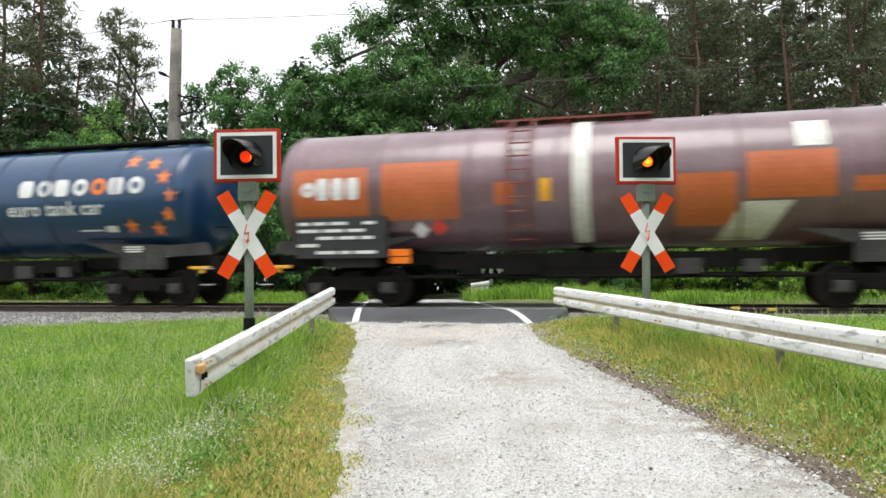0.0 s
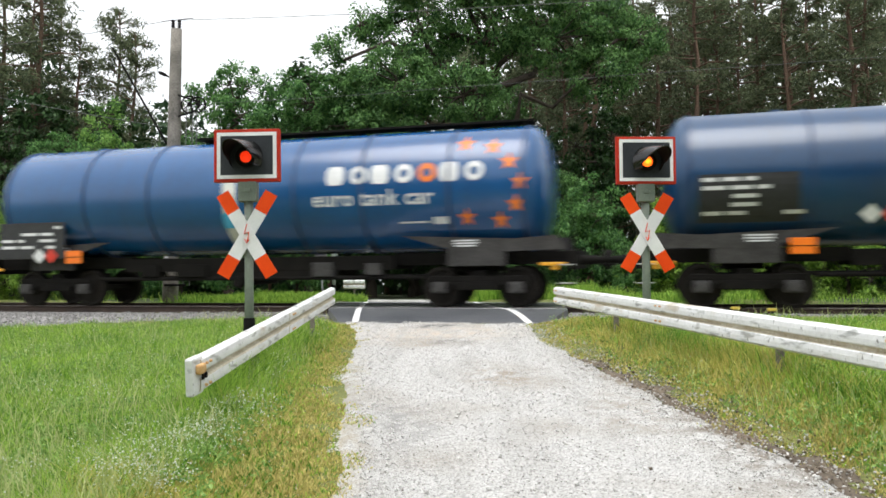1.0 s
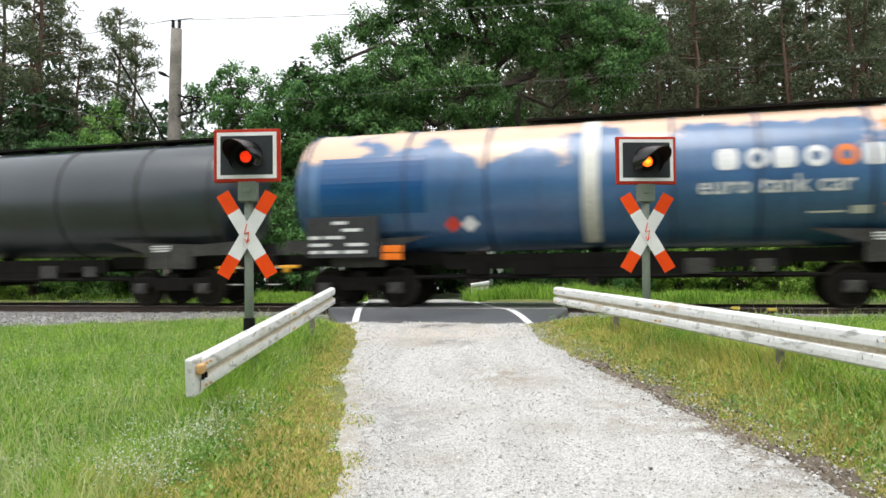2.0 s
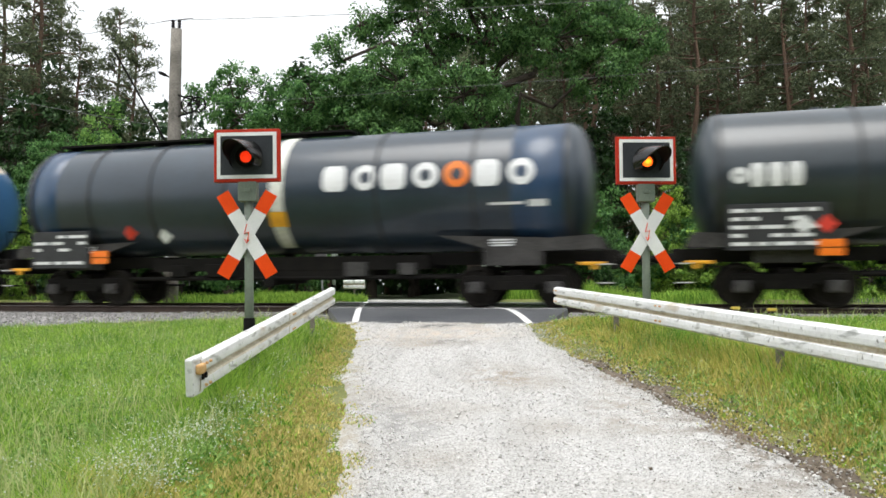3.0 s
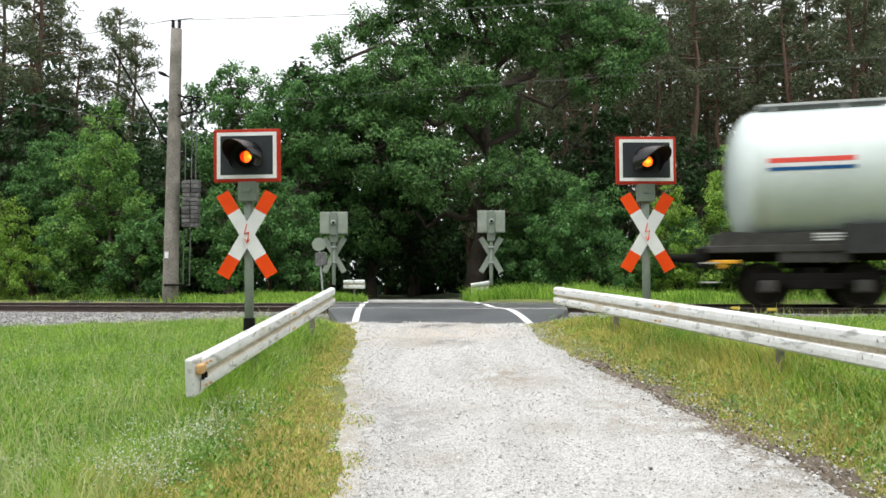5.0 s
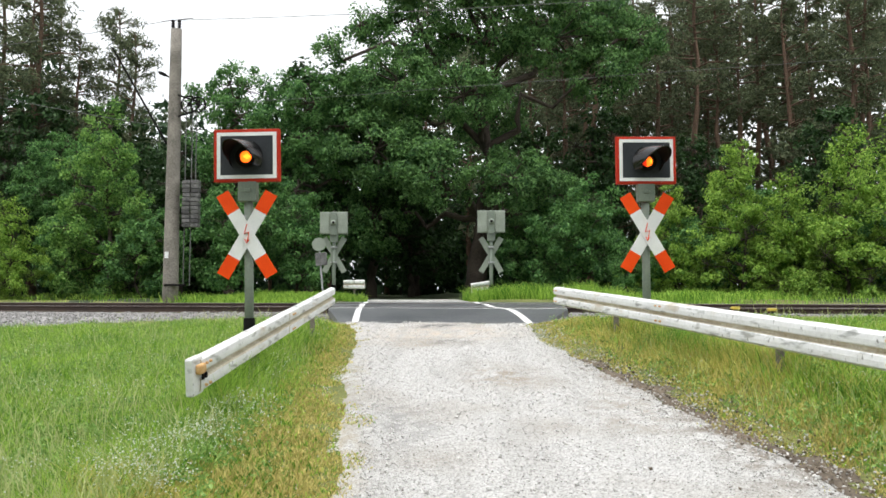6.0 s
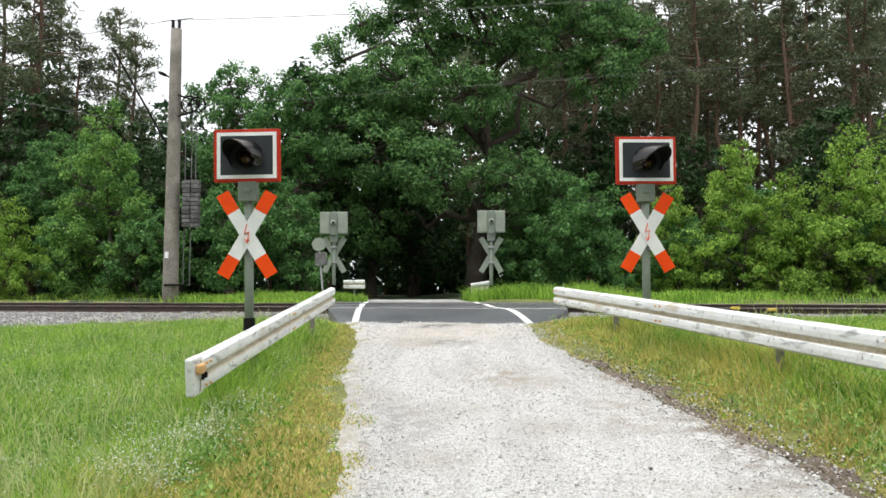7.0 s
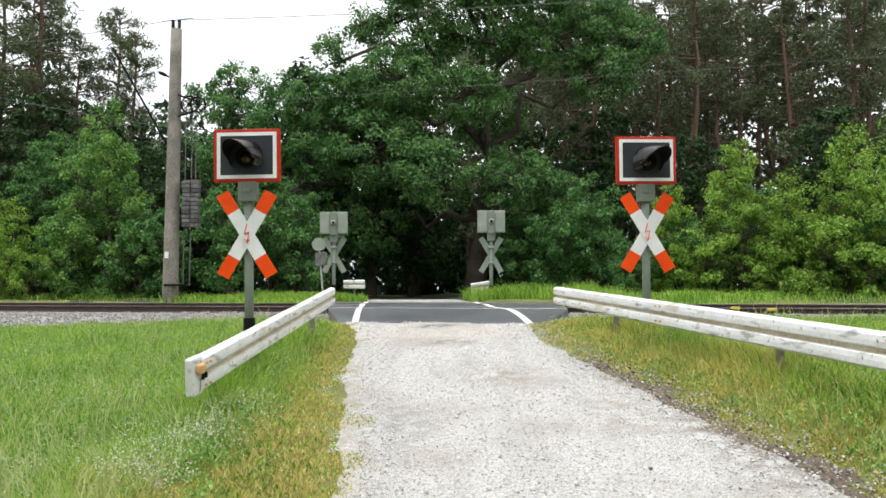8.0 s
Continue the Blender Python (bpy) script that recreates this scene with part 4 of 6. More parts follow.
def make_wagon(label, paint, half=6.95, rings=(), walkway=None, walk_mat=None, band=True, frame_mat=None, low_band=None, ring_mat=None, band_x=-0.3):
    """A bogie tank wagon standing on its rails; x runs along the track, -y faces the camera."""
    w = thing("tank_wagon", Matrix(), label, "tank wagon", "tank wagons")
    rows = []
    for sgn in (-1, 1):
        dome = [(sgn * (half + 0.56 * math.sin(a)), RAD * math.cos(a) ** 0.8) for a in np.linspace(0, 1.5, 10)]
        rows += dome[::-1] if sgn < 0 else dome
    tank = part("tank", lathe(B(), rows, 64), paint, w, "", True)
    for x in (-half, half) + tuple(rings):
        part("weld_ring", lathe(B(), [(x - 0.035, RAD - 0.01), (x - 0.028, RAD + 0.025), (x + 0.028, RAD + 0.025), (x + 0.035, RAD - 0.01)], 48), ring_mat or paint, tank, "", True)
    if band:
        hoop_band(band_x, 0.36, 0.012, 1.45, BAND, tank, "pale_band", "dirty white vertical band")
        if low_band:
            decal(tank, "band_mark", band_x - 0.22, band_x + 0.22, 1.95, 2.3, low_band, "", 0.02)
    # crown walkway
    if walkway:
        a, b = walkway
        bm = B()
        box(bm, b - a, 0.55, 0.05, Matrix.Translation(((a + b) / 2, -0.1, MID + RAD + 0.1)))
        for k in np.arange(a + 0.3, b, 1.4):
            box(bm, 0.06, 0.5, 0.14, Matrix.Translation((k, -0.1, MID + RAD + 0.02)))
        wk = part("walkway", bm, walk_mat or ROD, w, "grated crown walkway")
        bm = B()
        tube(bm, (-0.9, 0, MID + RAD - 0.1), (-0.9, 0, MID + RAD + 0.12), 0.28, 0.26, 20)
        part("manhole", bm, walk_mat or ROD, w, "round manhole dome")
    for x in (-5.0, 2.6, 5.6):
        bm = B()
        tube(bm, (x, 0, MID + RAD - 0.03), (x, 0, MID + RAD + 0.05), 0.12, 0.1, 14)
        part("valve_cover", bm, paint, w)
    # end frames and saddles
    steel = frame_mat or GRIME
    for e in (-1, 1):
        bm = B()
        box(bm, 0.2, 2.5, 0.42, Matrix.Translation((e * 7.95, 0, 1.06)), 0.02)
        part("headstock", bm, ROD, w)
        bm = B()
        for y in (-0.55, 0.55):
            box(bm, 4.3, 0.14, 0.3, Matrix.Translation((e * 5.8, y, 1.12)), 0.01)
        part("sole_bar", bm, ROD, w)
        for y in (-1, 1):
            v = [(e * 7.75, 1.3), (e * 7.6, 1.62), (e * 6.6, 1.56), (e * 4.0, 1.66), (e * 5.4, 1.25)]
            bm = B()
            f1 = [bm.verts.new((a, y * 1.12, b)) for a, b in v]
            f2 = [bm.verts.new((a, y * 1.06, b)) for a, b in v]
            bm.faces.new(f1)
            bm.faces.new(f2[::-1])
            for i in range(5):
                bm.faces.new((f1[i], f1[(i + 1) % 5], f2[(i + 1) % 5], f2[i]))
            bmesh.ops.recalc_face_normals(bm, faces=bm.faces)
            part("saddle", bm, steel, w, "tapered saddle plate")
            piece("buffer", BUFFER[e], w, pose(e * 8.0, y * 0.875, 1.06))
        bm = B()
        box(bm, 0.3, 0.12, 0.12, Matrix.Translation((e * 8.15, 0, 1.04)), 0.02)
        tube(bm, (e * 8.25, 0, 1.04), (e * 8.6, 0, 0.9), 0.03, n=8)
        part("coupling", bm, ROD, w)
        bm = B()
        box(bm, 0.12, 0.1, 0.16, Matrix.Translation((e * 7.55, -1.22, 0.92)), 0.02)
        box(bm, 0.56, 0.05, 0.075, Matrix.Translation((e * 7.5, -1.25, 0.98)), 0.015)
        part("release_handle", bm, YELLOW, w, "yellow-orange handle")
        bm = B()
        tube(bm, (e * 7.95, -1.2, 1.2), (e * 7.95, -1.2, 2.0), 0.018, n=6)
        tube(bm, (e * 7.95, -1.2, 2.0), (e * 7.95, -0.6, 2.0), 0.018, n=6)
        part("handrail", bm, ROD, w)
        bm = B()
        box(bm, 0.35, 0.3, 0.04, Matrix.Translation((e * 7.8, -1.25, 0.55)))
        tube(bm, (e * 7.65, -1.25, 0.55), (e * 7.65, -1.2, 0.95), 0.018, n=6)
        tube(bm, (e * 7.95, -1.25, 0.55), (e * 7.95, -1.2, 0.95), 0.018, n=6)
        part("footstep", bm, ROD, w)
        bm = B()
        box(bm, 1.35, 0.05, 0.44, Matrix.Translation((e * 5.75, -1.09, 1.17)), 0.01)
        for k in (-0.55, 0.0, 0.55):
            box(bm, 0.05, 0.1, 0.46, Matrix.Translation((e * 5.75 + k, -1.1, 1.17)), 0.008)
        plate = part("bolster_plate", bm, steel, w, "ribbed grey bolster plate")
        for k in range(3):
            bm = B()
            box(bm, 0.56 - 0.08 * (k == 2), 0.006, 0.035, Matrix.Translation((e * 5.5, -1.125, 1.53 - 0.06 * k)))
            part("writing_bar", bm, LETTER, plate)
        for k in (0.75, 1.15):
            bm = B()
            box(bm, 0.34, 0.03, 0.03, Matrix.Translation((e * 7.8, -1.41, k - 0.19)), 0.006)
            part("step_edge", bm, PALE_EDGE, w, "pale step edge")
        make_bogie(w, e * 5.75)
    # gear under the belly
    bm = B()
    for y in (-0.85, 0.85):
        box(bm, 7.4, 0.08, 0.34, Matrix.Translation((0, y, 1.05)), 0.01)
        tube(bm, (-4.4, y, 0.7), (4.4, y, 0.7), 0.05, n=8)
        box(bm, 3.4, 0.06, 0.22, Matrix.Translation((0.4, y, 0.82)), 0.01)
    part("side_bar", bm, ROD, w)
    for x, l, h in ((-2.9, 0.5, 0.3), (-1.7, 0.9, 0.32), (1.9, 0.55, 0.34), (3.2, 0.4, 0.28)):
        bm = B()
        box(bm, l, 0.4, h, Matrix.Translation((x, -0.75, 0.9)), 0.02)
        part("gear_box", bm, GRIME if x > 0 else ROD, w)
    bm = B()
    tube(bm, (-1.2, -0.5, 0.9), (1.0, -0.5, 0.9), 0.19, n=16)
    part("air_tank", bm, ROD, w, "", True)
    bm = B()
    tube(bm, (-0.3, -0.95, 0.62), (-0.3, 0.95, 0.62), 0.1, n=12)
    tube(bm, (-0.3, 0, 0.6), (-0.3, 0, 1.4), 0.16, n=12)
    tube(bm, (-0.3, -0.95, 0.62), (-0.3, -1.15, 0.62), 0.14, n=14)
    part("outlet_pipe", bm, ROD, w)
    return w, tank


def placards(tank, plate=True, x=-7.0, z=2.05, hazard=(-4.95, 1.14), dots=((-3.45, 1.9, "w"), (-3.05, 1.9, "r")), wide=2.0, seed=1):
    """The data plate at the left end with bars for its lines, the orange hazard plate and small diamonds."""
    rng = random.Random(seed)
    if plate and z > 2.4:
        p = decal(tank, "data_panel", x, x + wide, z - 0.95, z + 0.03, DARK_PLATE, "dark data panel with pale lines of small writing")
    elif plate:
        bm = B()
        box(bm, wide, 0.03, 0.95, Matrix.Translation((x + wide / 2, -1.36, z - 0.42)), 0.01)
        p = part("data_plate", bm, DARK_PLATE, tank, "dark data plate with pale lines of small writing")
    for zr in range(5 if plate else 0):
        xx = x + 0.08
        while xx < x + wide - 0.3:
            ln = rng.uniform(0.2, 0.55)
            if rng.random() < 0.62:
                zz = z - 0.08 - zr * 0.17
                if z > 2.4:
                    decal(p, "writing_bar", xx, xx + ln, zz - 0.04, zz + 0.04, LETTER, "", 0.012)
                else:
                    bm = B()
                    box(bm, ln, 0.008, 0.075, Matrix.Translation((xx + ln / 2, -1.381, zz)))
                    part("writing_bar", bm, LETTER, p)
            xx += ln + 0.1
    hx, hz = hazard
    bm = B()
    box(bm, 0.48, 0.02, 0.33, Matrix.Translation((hx + 0.25, -1.395, hz + 0.16)), 0.006)
    h = part("hazard_plate", bm, HAZARD, tank, "orange hazard plate")
    bm = B()
    box(bm, 0.48, 0.006, 0.015, Matrix.Translation((hx + 0.25, -1.408, hz + 0.16)))
    part("divider", bm, BLACK, h)
    bm = B()
    box(bm, 0.06, 0.34, 0.06, Matrix.Translation((hx + 0.25, -1.2, hz + 0.05)))
    part("bracket", bm, ROD, h)
    for dx, dz, k in dots:
        bm = B()
        r = 0.2
        on_skin = skin(dx, dz)[1] - 0.01
        if plate and z < 2.4 and x < dx < x + wide + 0.1:
            on_skin = -1.4
        vs = [bm.verts.new((dx + a, min(on_skin, skin(dx, dz + b)[1] - 0.006), dz + b)) for a, b in ((r, 0), (0, r), (-r, 0), (0, -r))]
        bm.faces.new(vs[::-1])
        part("diamond_label", bm, LETTER if k == "w" else RED_MARK, tank)


def block_letters(tank, x0, x1, z0, z1, n, mat, ring=None, rounds=()):
    """A plain row of blocks and rings where a maker's lettering stands."""
    step = (x1 - x0) / n
    for i in range(n):
        a = x0 + i * step
        if i == ring or i in rounds:
            ring_mark(tank, a + step * 0.46, (z0 + z1) / 2, min(step * 0.47, (z1 - z0) / 2), (z1 - z0) * 0.27, ORANGE if i == ring else mat, "orange ring mark" if i == ring else "")
            continue
        decal(tank, "letter_block", a, a + step * 0.8, z0, z1, mat, "", 0.014, cut=step * 0.12)


def words(tank, text, x0, x1, z0, z1):
    """Lettering laid on the tank's skin; z0 is the foot and z1 the top of the tall letters."""
    cu = bpy.data.curves.new("words", "FONT")
    cu.body, cu.resolution_u, cu.offset = text, 2, 0.012
    ob = new("words", cu)
    me = bpy.data.meshes.new_from_object(ob.evaluated_get(bpy.context.evaluated_depsgraph_get()))
    bpy.data.objects.remove(ob)
    xs, zs = [v.co.x for v in me.vertices], [v.co.y for v in me.vertices]
    wide, tall = max(xs) - min(xs), max(zs)
    for v in me.vertices:
        v.co = skin(x0 + (v.co.x - min(xs)) / wide * (x1 - x0), z0 + v.co.y / tall * (z1 - z0), 0.018)
    me.materials.append(LETTER)
    out = new("lettering", me)
    out.parent = tank
    return tagged(out, "white painted words")


STARS = ((5.55, 3.72), (6.2, 3.62), (6.58, 3.26), (6.84, 2.8), (6.73, 2.32), (6.36, 1.97), (5.6, 2.05))
EURO = dict(rings=(-4.5, -2.6, 1.4, 3.1, 5.2), ring_mat=RING_BLUE)


def euro_marks(tank, low_bars=True):
    block_letters(tank, 2.25, 6.1, 2.86, 3.3, 7, LETTER, ring=4, rounds=(1, 3, 6))
    words(tank, "euro tank car", 1.9, 4.85, 2.38, 2.74)
    if low_bars:
        decal(tank, "writing_bar", 4.0, 4.7, 1.95, 1.99, LETTER)
        decal(tank, "writing_bar", 4.8, 5.15, 1.92, 2.08, LETTER)


def build_train():
    train = []
    # mauve-brown wagon with orange repaint
    w, t = make_wagon("mauve-brown tank wagon with orange repainted panels, dirty", BROWN, half=7.2, rings=(-4.97, -2.8, -0.84, 2.93, 4.9), walkway=(-2.4, 1.2), walk_mat=BROWN_STEEL)
    for x0, x1, z0, z1 in ((-7.05, -5.17, 2.04, 3.26), (-4.85, -3.01, 2.02, 3.33), (1.65, 2.86, 1.75, 2.83), (3.05, 4.72, 2.27, 3.23), (5.04, 5.7, 2.35, 2.65), (-2.2, -1.75, 2.3, 2.8)):
        decal(t, "repainted_panel", x0, x1, z0, z1, PATCH, "orange repainted panel")
    block_letters(t, -6.83, -5.32, 2.52, 3.03, 4, LETTER, rounds=(0,))
    decal(t, "pale_patch", 3.0, 3.95, 1.45, 2.22, BAND, "pale grey slanting patch", 0.012, -0.55)
    decal(t, "rust_smear", 2.3, 3.2, 1.3, 1.5, PALE_RUST, "pale brown smear", 0.009)
    decal(t, "pale_patch", 4.0, 4.6, 3.3, 3.85, BAND, "pale scuffed patch")
    for sx in (-1.9, -1.42):
        bm = B()
        for k in range(12):
            z0 = 1.3 + k * 0.24
            a, b = skin(sx, z0, 0.13), skin(sx, min(z0 + 0.24, MID + RAD * 0.98), 0.13)
            if b[2] > a[2] + 0.01:
                tube(bm, a, b, 0.025, n=6)
        part("ladder_stile", bm, BROWN_STEEL, w, "red-brown ladder side")
    for k in range(10):
        bm = B()
        z0 = 1.35 + k * 0.28
        tube(bm, skin(-1.9, min(z0, 4.18), 0.13), skin(-1.42, min(z0, 4.18), 0.13), 0.02, n=6)
        part("rung", bm, BROWN_STEEL, w)
    decal(t, "yellow_label", -1.2, -0.95, 2.35, 2.85, YELLOW)
    placards(t, True, -7.04, 2.06, (-4.66, 1.03), ((-3.98, 1.79, "w"), (-3.53, 1.84, "r")), 2.3, 3)
    train.append((w, 3.8))
    # deep blue, with a star arc
    for c, paint, seed, dark in ((-13.4, BLUE, 4, True), (-30.65, BLUE_NEW, 5, False)):
        w, t = make_wagon("deep blue tank wagon with white lettering blocks and orange stars" if dark else "bright blue tank wagon with white lettering blocks and orange stars", paint, half=6.88, walkway=(-1.9, 7.0), low_band=CYAN, **EURO)
        euro_marks(t)
        for x, z in STARS:
            star(t, x, z, 0.22)
        if dark:
            placards(t, True, -6.7, 2.75, (-4.97, 1.13), ((-3.44, 1.91, "w"), (-3.04, 1.9, "r")), 1.95, seed)
        else:
            placards(t, True, -7.2, 2.15, (-5.1, 1.13), ((-5.92, 1.33, "w"), (-5.55, 1.33, "r")), 2.05, seed)
        train.append((w, c))
    # flaked blue
    w, t = make_wagon("weathered blue tank wagon, paint flaked to beige on its crown", BLUE_WORN, walkway=(-1.9, 7.2), **EURO)
    euro_marks(t)
    for x, z in STARS:
        star(t, x, z, 0.2)
    decal(t, "fresh_panel", -6.6, -4.0, 2.18, 3.5, BLUE_NEW, "freshly painted blue panel")
    placards(t, True, -6.95, 2.07, (-5.05, 1.12), ((-3.4, 1.9, "r"), (-3.0, 1.9, "w")), 1.8, 6)
    train.append((w, -48.0))
    # sooty black
    w, t = make_wagon("sooty black tank wagon with a dirty white band", SOOT, half=7.05, rings=(-4.4, 2.6, 5.0), ring_mat=RING_DARK, walkway=(-2.2, 7.2))
    block_letters(t, -6.86, -5.42, 2.5, 2.98, 4, LETTER, rounds=(0,))
    placards(t, True, -6.95, 2.1, (-5.25, 1.09), ((-5.5, 1.72, "w"), (-5.07, 1.72, "r")), 1.95, 7)
    train.append((w, -64.6))
    # slate grey
    w, t = make_wagon("slate-grey tank wagon with large white lettering blocks", SLATE, band_x=0.1, rings=(-5.2, -3.4, -1.3, 2.6, 4.9), ring_mat=RING_DARK, walkway=(-7.0, 1.6), low_band=YELLOW)
    block_letters(t, 1.3, 6.4, 2.72, 3.32, 7, LETTER, ring=4, rounds=(1, 3, 6))
    for x0, x1 in ((5.75, 6.91), (-6.91, -6.2)):
        part("blue_end", lathe(B(), [(x0, RAD - 0.02), (x0 + 0.02, RAD + 0.004), (x1, RAD + 0.004), (x1 + 0.02, RAD - 0.02)], 64), BLUE_SOOT, t, "older blue paint showing at the tank's end", True)
    decal(t, "writing_bar", 5.28, 6.05, 2.3, 2.36, LETTER, "", 0.012)
    decal(t, "writing_bar", 6.15, 6.57, 2.25, 2.4, LETTER, "", 0.012)
    placards(t, True, -7.01, 1.9, (-5.15, 1.11), ((-4.13, 1.88, "r"), (-3.15, 1.78, "w")), 1.75, 8)
    train.append((w, -81.8))
    # faded blue
    w, t = make_wagon("faded light blue tank wagon with worn stars", BLUE_PALE, band_x=0.5, walkway=(-7.0, 1.6), rings=(-4.53, -2.72, -0.91, 3.05, 5.14), ring_mat=RING_BLUE)
    euro_marks(t, False)
    for x, z in STARS[2:5]:
        star(t, x, z, 0.22)
    decal(t, "fresh_panel", -7.0, -3.95, 2.2, 3.2, BLUE_NEW, "freshly painted blue panel")
    placards(t, True, -7.0, 2.1, (-4.9, 1.12), ((-3.1, 1.85, "w"), (-6.3, 1.95, "r")), 1.75, 9)
    train.append((w, -98.95))
    # white, last of the train
    w, t = make_wagon("greyish white tank wagon at the end of the train", WHITE, half=6.8, walkway=(-6.7, 1.7), walk_mat=PALE_GREY, band=False)
    decal(t, "red_bar", -6.65, -5.04, 2.96, 3.06, RED_MARK)
    decal(t, "pale_bar", -6.65, -5.04, 2.88, 2.95, LETTER)
    decal(t, "blue_bar", -6.65, -5.04, 2.8, 2.87, BLUE_NEW)
    decal(t, "pale_patch", 0.9, 1.25, 2.2, 2.8, LETTER)
    decal(t, "pale_patch", 0.9, 1.25, 1.7, 2.1, LETTER)
    decal(t, "writing_bar", 5.0, 5.5, 2.3, 2.34, PALE_GREY)
    decal(t, "writing_bar", 5.6, 6.1, 2.2, 2.36, PALE_GREY)
    bm = B()
    box(bm, 15.9, 2.3, 0.15, Matrix.Translation((0, 0, 1.24)), 0.02)
    part("long_frame", bm, GRIME, w, "dark full-length frame")
    bm = B()
    box(bm, 0.22, 0.12, 0.32, Matrix.Translation((1.45, -1.17, 1.22)), 0.02)
    part("orange_valve_box", bm, RUSTY_BOX, w, "orange valve box")
    bm = B()
    box(bm, 0.95, 0.03, 0.6, Matrix.Translation((-4.75, -1.3, 1.42)), 0.01)
    part("data_plate", bm, DARK_PLATE, w, "dark data plate")
    placards(t, False, hazard=(-4.15, 1.05), dots=((-3.55, 1.62, "w"), (-4.0, 1.5, "r")))
    train.append((w, -116.1))
    return train


TRAIN = build_train()


# ---- line-side equipment beyond the track ----
def cable(points, r, parent, name="wire", label="", sag=0.0, n=14):
    """A thin hanging wire through the given places."""
    cu = bpy.data.curves.new(name, "CURVE")
    cu.dimensions, cu.bevel_depth, cu.bevel_resolution = "3D", r, 1
    for a, b in zip(points, points[1:]):
        sp = cu.splines.new("POLY")
        sp.points.add(n)
        for i in range(n + 1):
            u = i / n
            p = Vector(a).lerp(Vector(b), u)
            sp.points[i].co = (p.x, p.y, p.z - sag * 4 * u * (1 - u), 1)
    cu.materials.append(WIRE)
    ob = new(name, cu)
    ob.parent = parent
    return tagged(ob, label) if label else ob


def make_line_mast():
    base = Vector((-8.5, 24.7, 1.2))
    t = thing("line_mast", Matrix.Translation(base), "tall weathered concrete railway line mast with tension weights", "mast")
    bm = B()
    tube(bm, (0, 0, -0.4), (0.02, 0, 8.75), 0.245, 0.17, 20)
    bmesh.ops.subdivide_edges(bm, edges=[e for e in bm.edges if abs(e.verts[0].co.z - e.verts[1].co.z) > 2], cuts=8)
    part("pole", bm, POLE, t, "tapered concrete pole", True)
    bm = B()
    box(bm, 0.62, 0.12, 0.06, Matrix.Translation((0.2, -0.2, 0.62)), 0.01)
    part("bracket", bm, ROD, t)
    for dx in (-0.09, 0.11):
        bm = B()
        tube(bm, (dx, 0, 8.7), (dx, 0, 9.05), 0.03, n=8)
        for k in range(3):
            tube(bm, (dx, 0, 8.82 + 0.09 * k), (dx, 0, 8.87 + 0.09 * k), 0.065, 0.05, 12)
        part("insulator", bm, BLACK, t, "dark insulator")
    bm = B()
    tube(bm, (-0.15, 0, 7.2), (-0.5, -0.05, 7.36), 0.028, n=8)
    for k in range(3):
        tube(bm, (-0.3 - 0.07 * k, -0.02, 7.27 + 0.03 * k), (-0.34 - 0.07 * k, -0.02, 7.29 + 0.03 * k), 0.06, 0.05, 10)
    part("side_insulator", bm, BLACK, t)
    for dx, r in ((0.52, 0.27), (0.78, 0.24)):
        bm = B()
        n = 24
        for i in range(n):
            a, b = 6.2832 * i / n, 6.2832 * (i + 1) / n
            tube(bm, (dx + r * math.cos(a), -0.1, 6.3 + r * math.sin(a)), (dx + r * math.cos(b), -0.1, 6.3 + r * math.sin(b)), 0.025, n=6)
        for i in range(5):
            a = 6.2832 * i / 5
            tube(bm, (dx, -0.1, 6.3), (dx + r * math.cos(a), -0.1, 6.3 + r * math.sin(a)), 0.016, n=6)
        tube(bm, (dx, -0.18, 6.3), (dx, -0.02, 6.3), 0.06, n=10)
        part("pulley", bm, ROD, t, "spoked tension wheel")
    bm = B()
    tube(bm, (0.1, -0.1, 6.62), (0.85, -0.1, 6.38), 0.03, n=8)
    tube(bm, (0.1, -0.1, 5.9), (0.7, -0.1, 6.1), 0.03, n=8)
    part("pulley_bracket", bm, ROD, t)
    for dx, z0, z1 in ((0.42, 0.6, 6.2), (0.62, 0.6, 6.1), (0.75, 3.9, 6.1)):
        bm = B()
        tube(bm, (dx, -0.1, z0), (dx, -0.1, z1), 0.014, n=6)
        part("rope", bm, WIRE, t)
    for dx in (0.5, 0.77):
        for k in range(11):
            bm = B()
            jog = 0.012 * math.sin(k * 7.3 + dx * 40)
            box(bm, 0.245, 0.24, 0.118, pose(dx + jog, -0.12 - jog, 2.48 + 0.135 * k, 0, 0, 90 * jog), 0.012)
            part("weight", bm, GRIME_WEIGHT, t)
    bm = B()
    tube(bm, (-0.2, 0, 5.05), (-2.25, 0.6, 8.35), 0.035, 0.028, 8)
    part("stay", bm, ROD, t, "slanting stay")
    bm = B()
    box(bm, 0.12, 0.01, 0.2, Matrix.Translation((-0.06, -0.245, 1.55)))
    part("number_plate", bm, LETTER, t, "small white plate")
    # wires
    w = thing("overhead_wires", Matrix(), "thin overhead line wires along the track", "wires")
    top = base + Vector((0.0, 0, 9.05))
    cable([top + Vector((-22, 6.2, 0.2)), top + Vector((-0.1, 0, 0))], 0.009, w, "wire", "feeder wire", 0.35)
    cable([top + Vector((0.1, 0, 0)), on_track(38, 3.4, 10.2)], 0.009, w, "wire", "feeder wire", 0.8, 24)
    cable([base + Vector((0.9, -0.1, 6.35)), on_track(0, 0.4, 6.72), on_track(40, 0, 6.72)], 0.005, w, "wire", "contact wire", 0.05)
    cable([base + Vector((-0.3, -0.1, 5.6)), base + Vector((-8, 2.4, 7.4))], 0.009, w, "wire", "stay wire", 0.05)
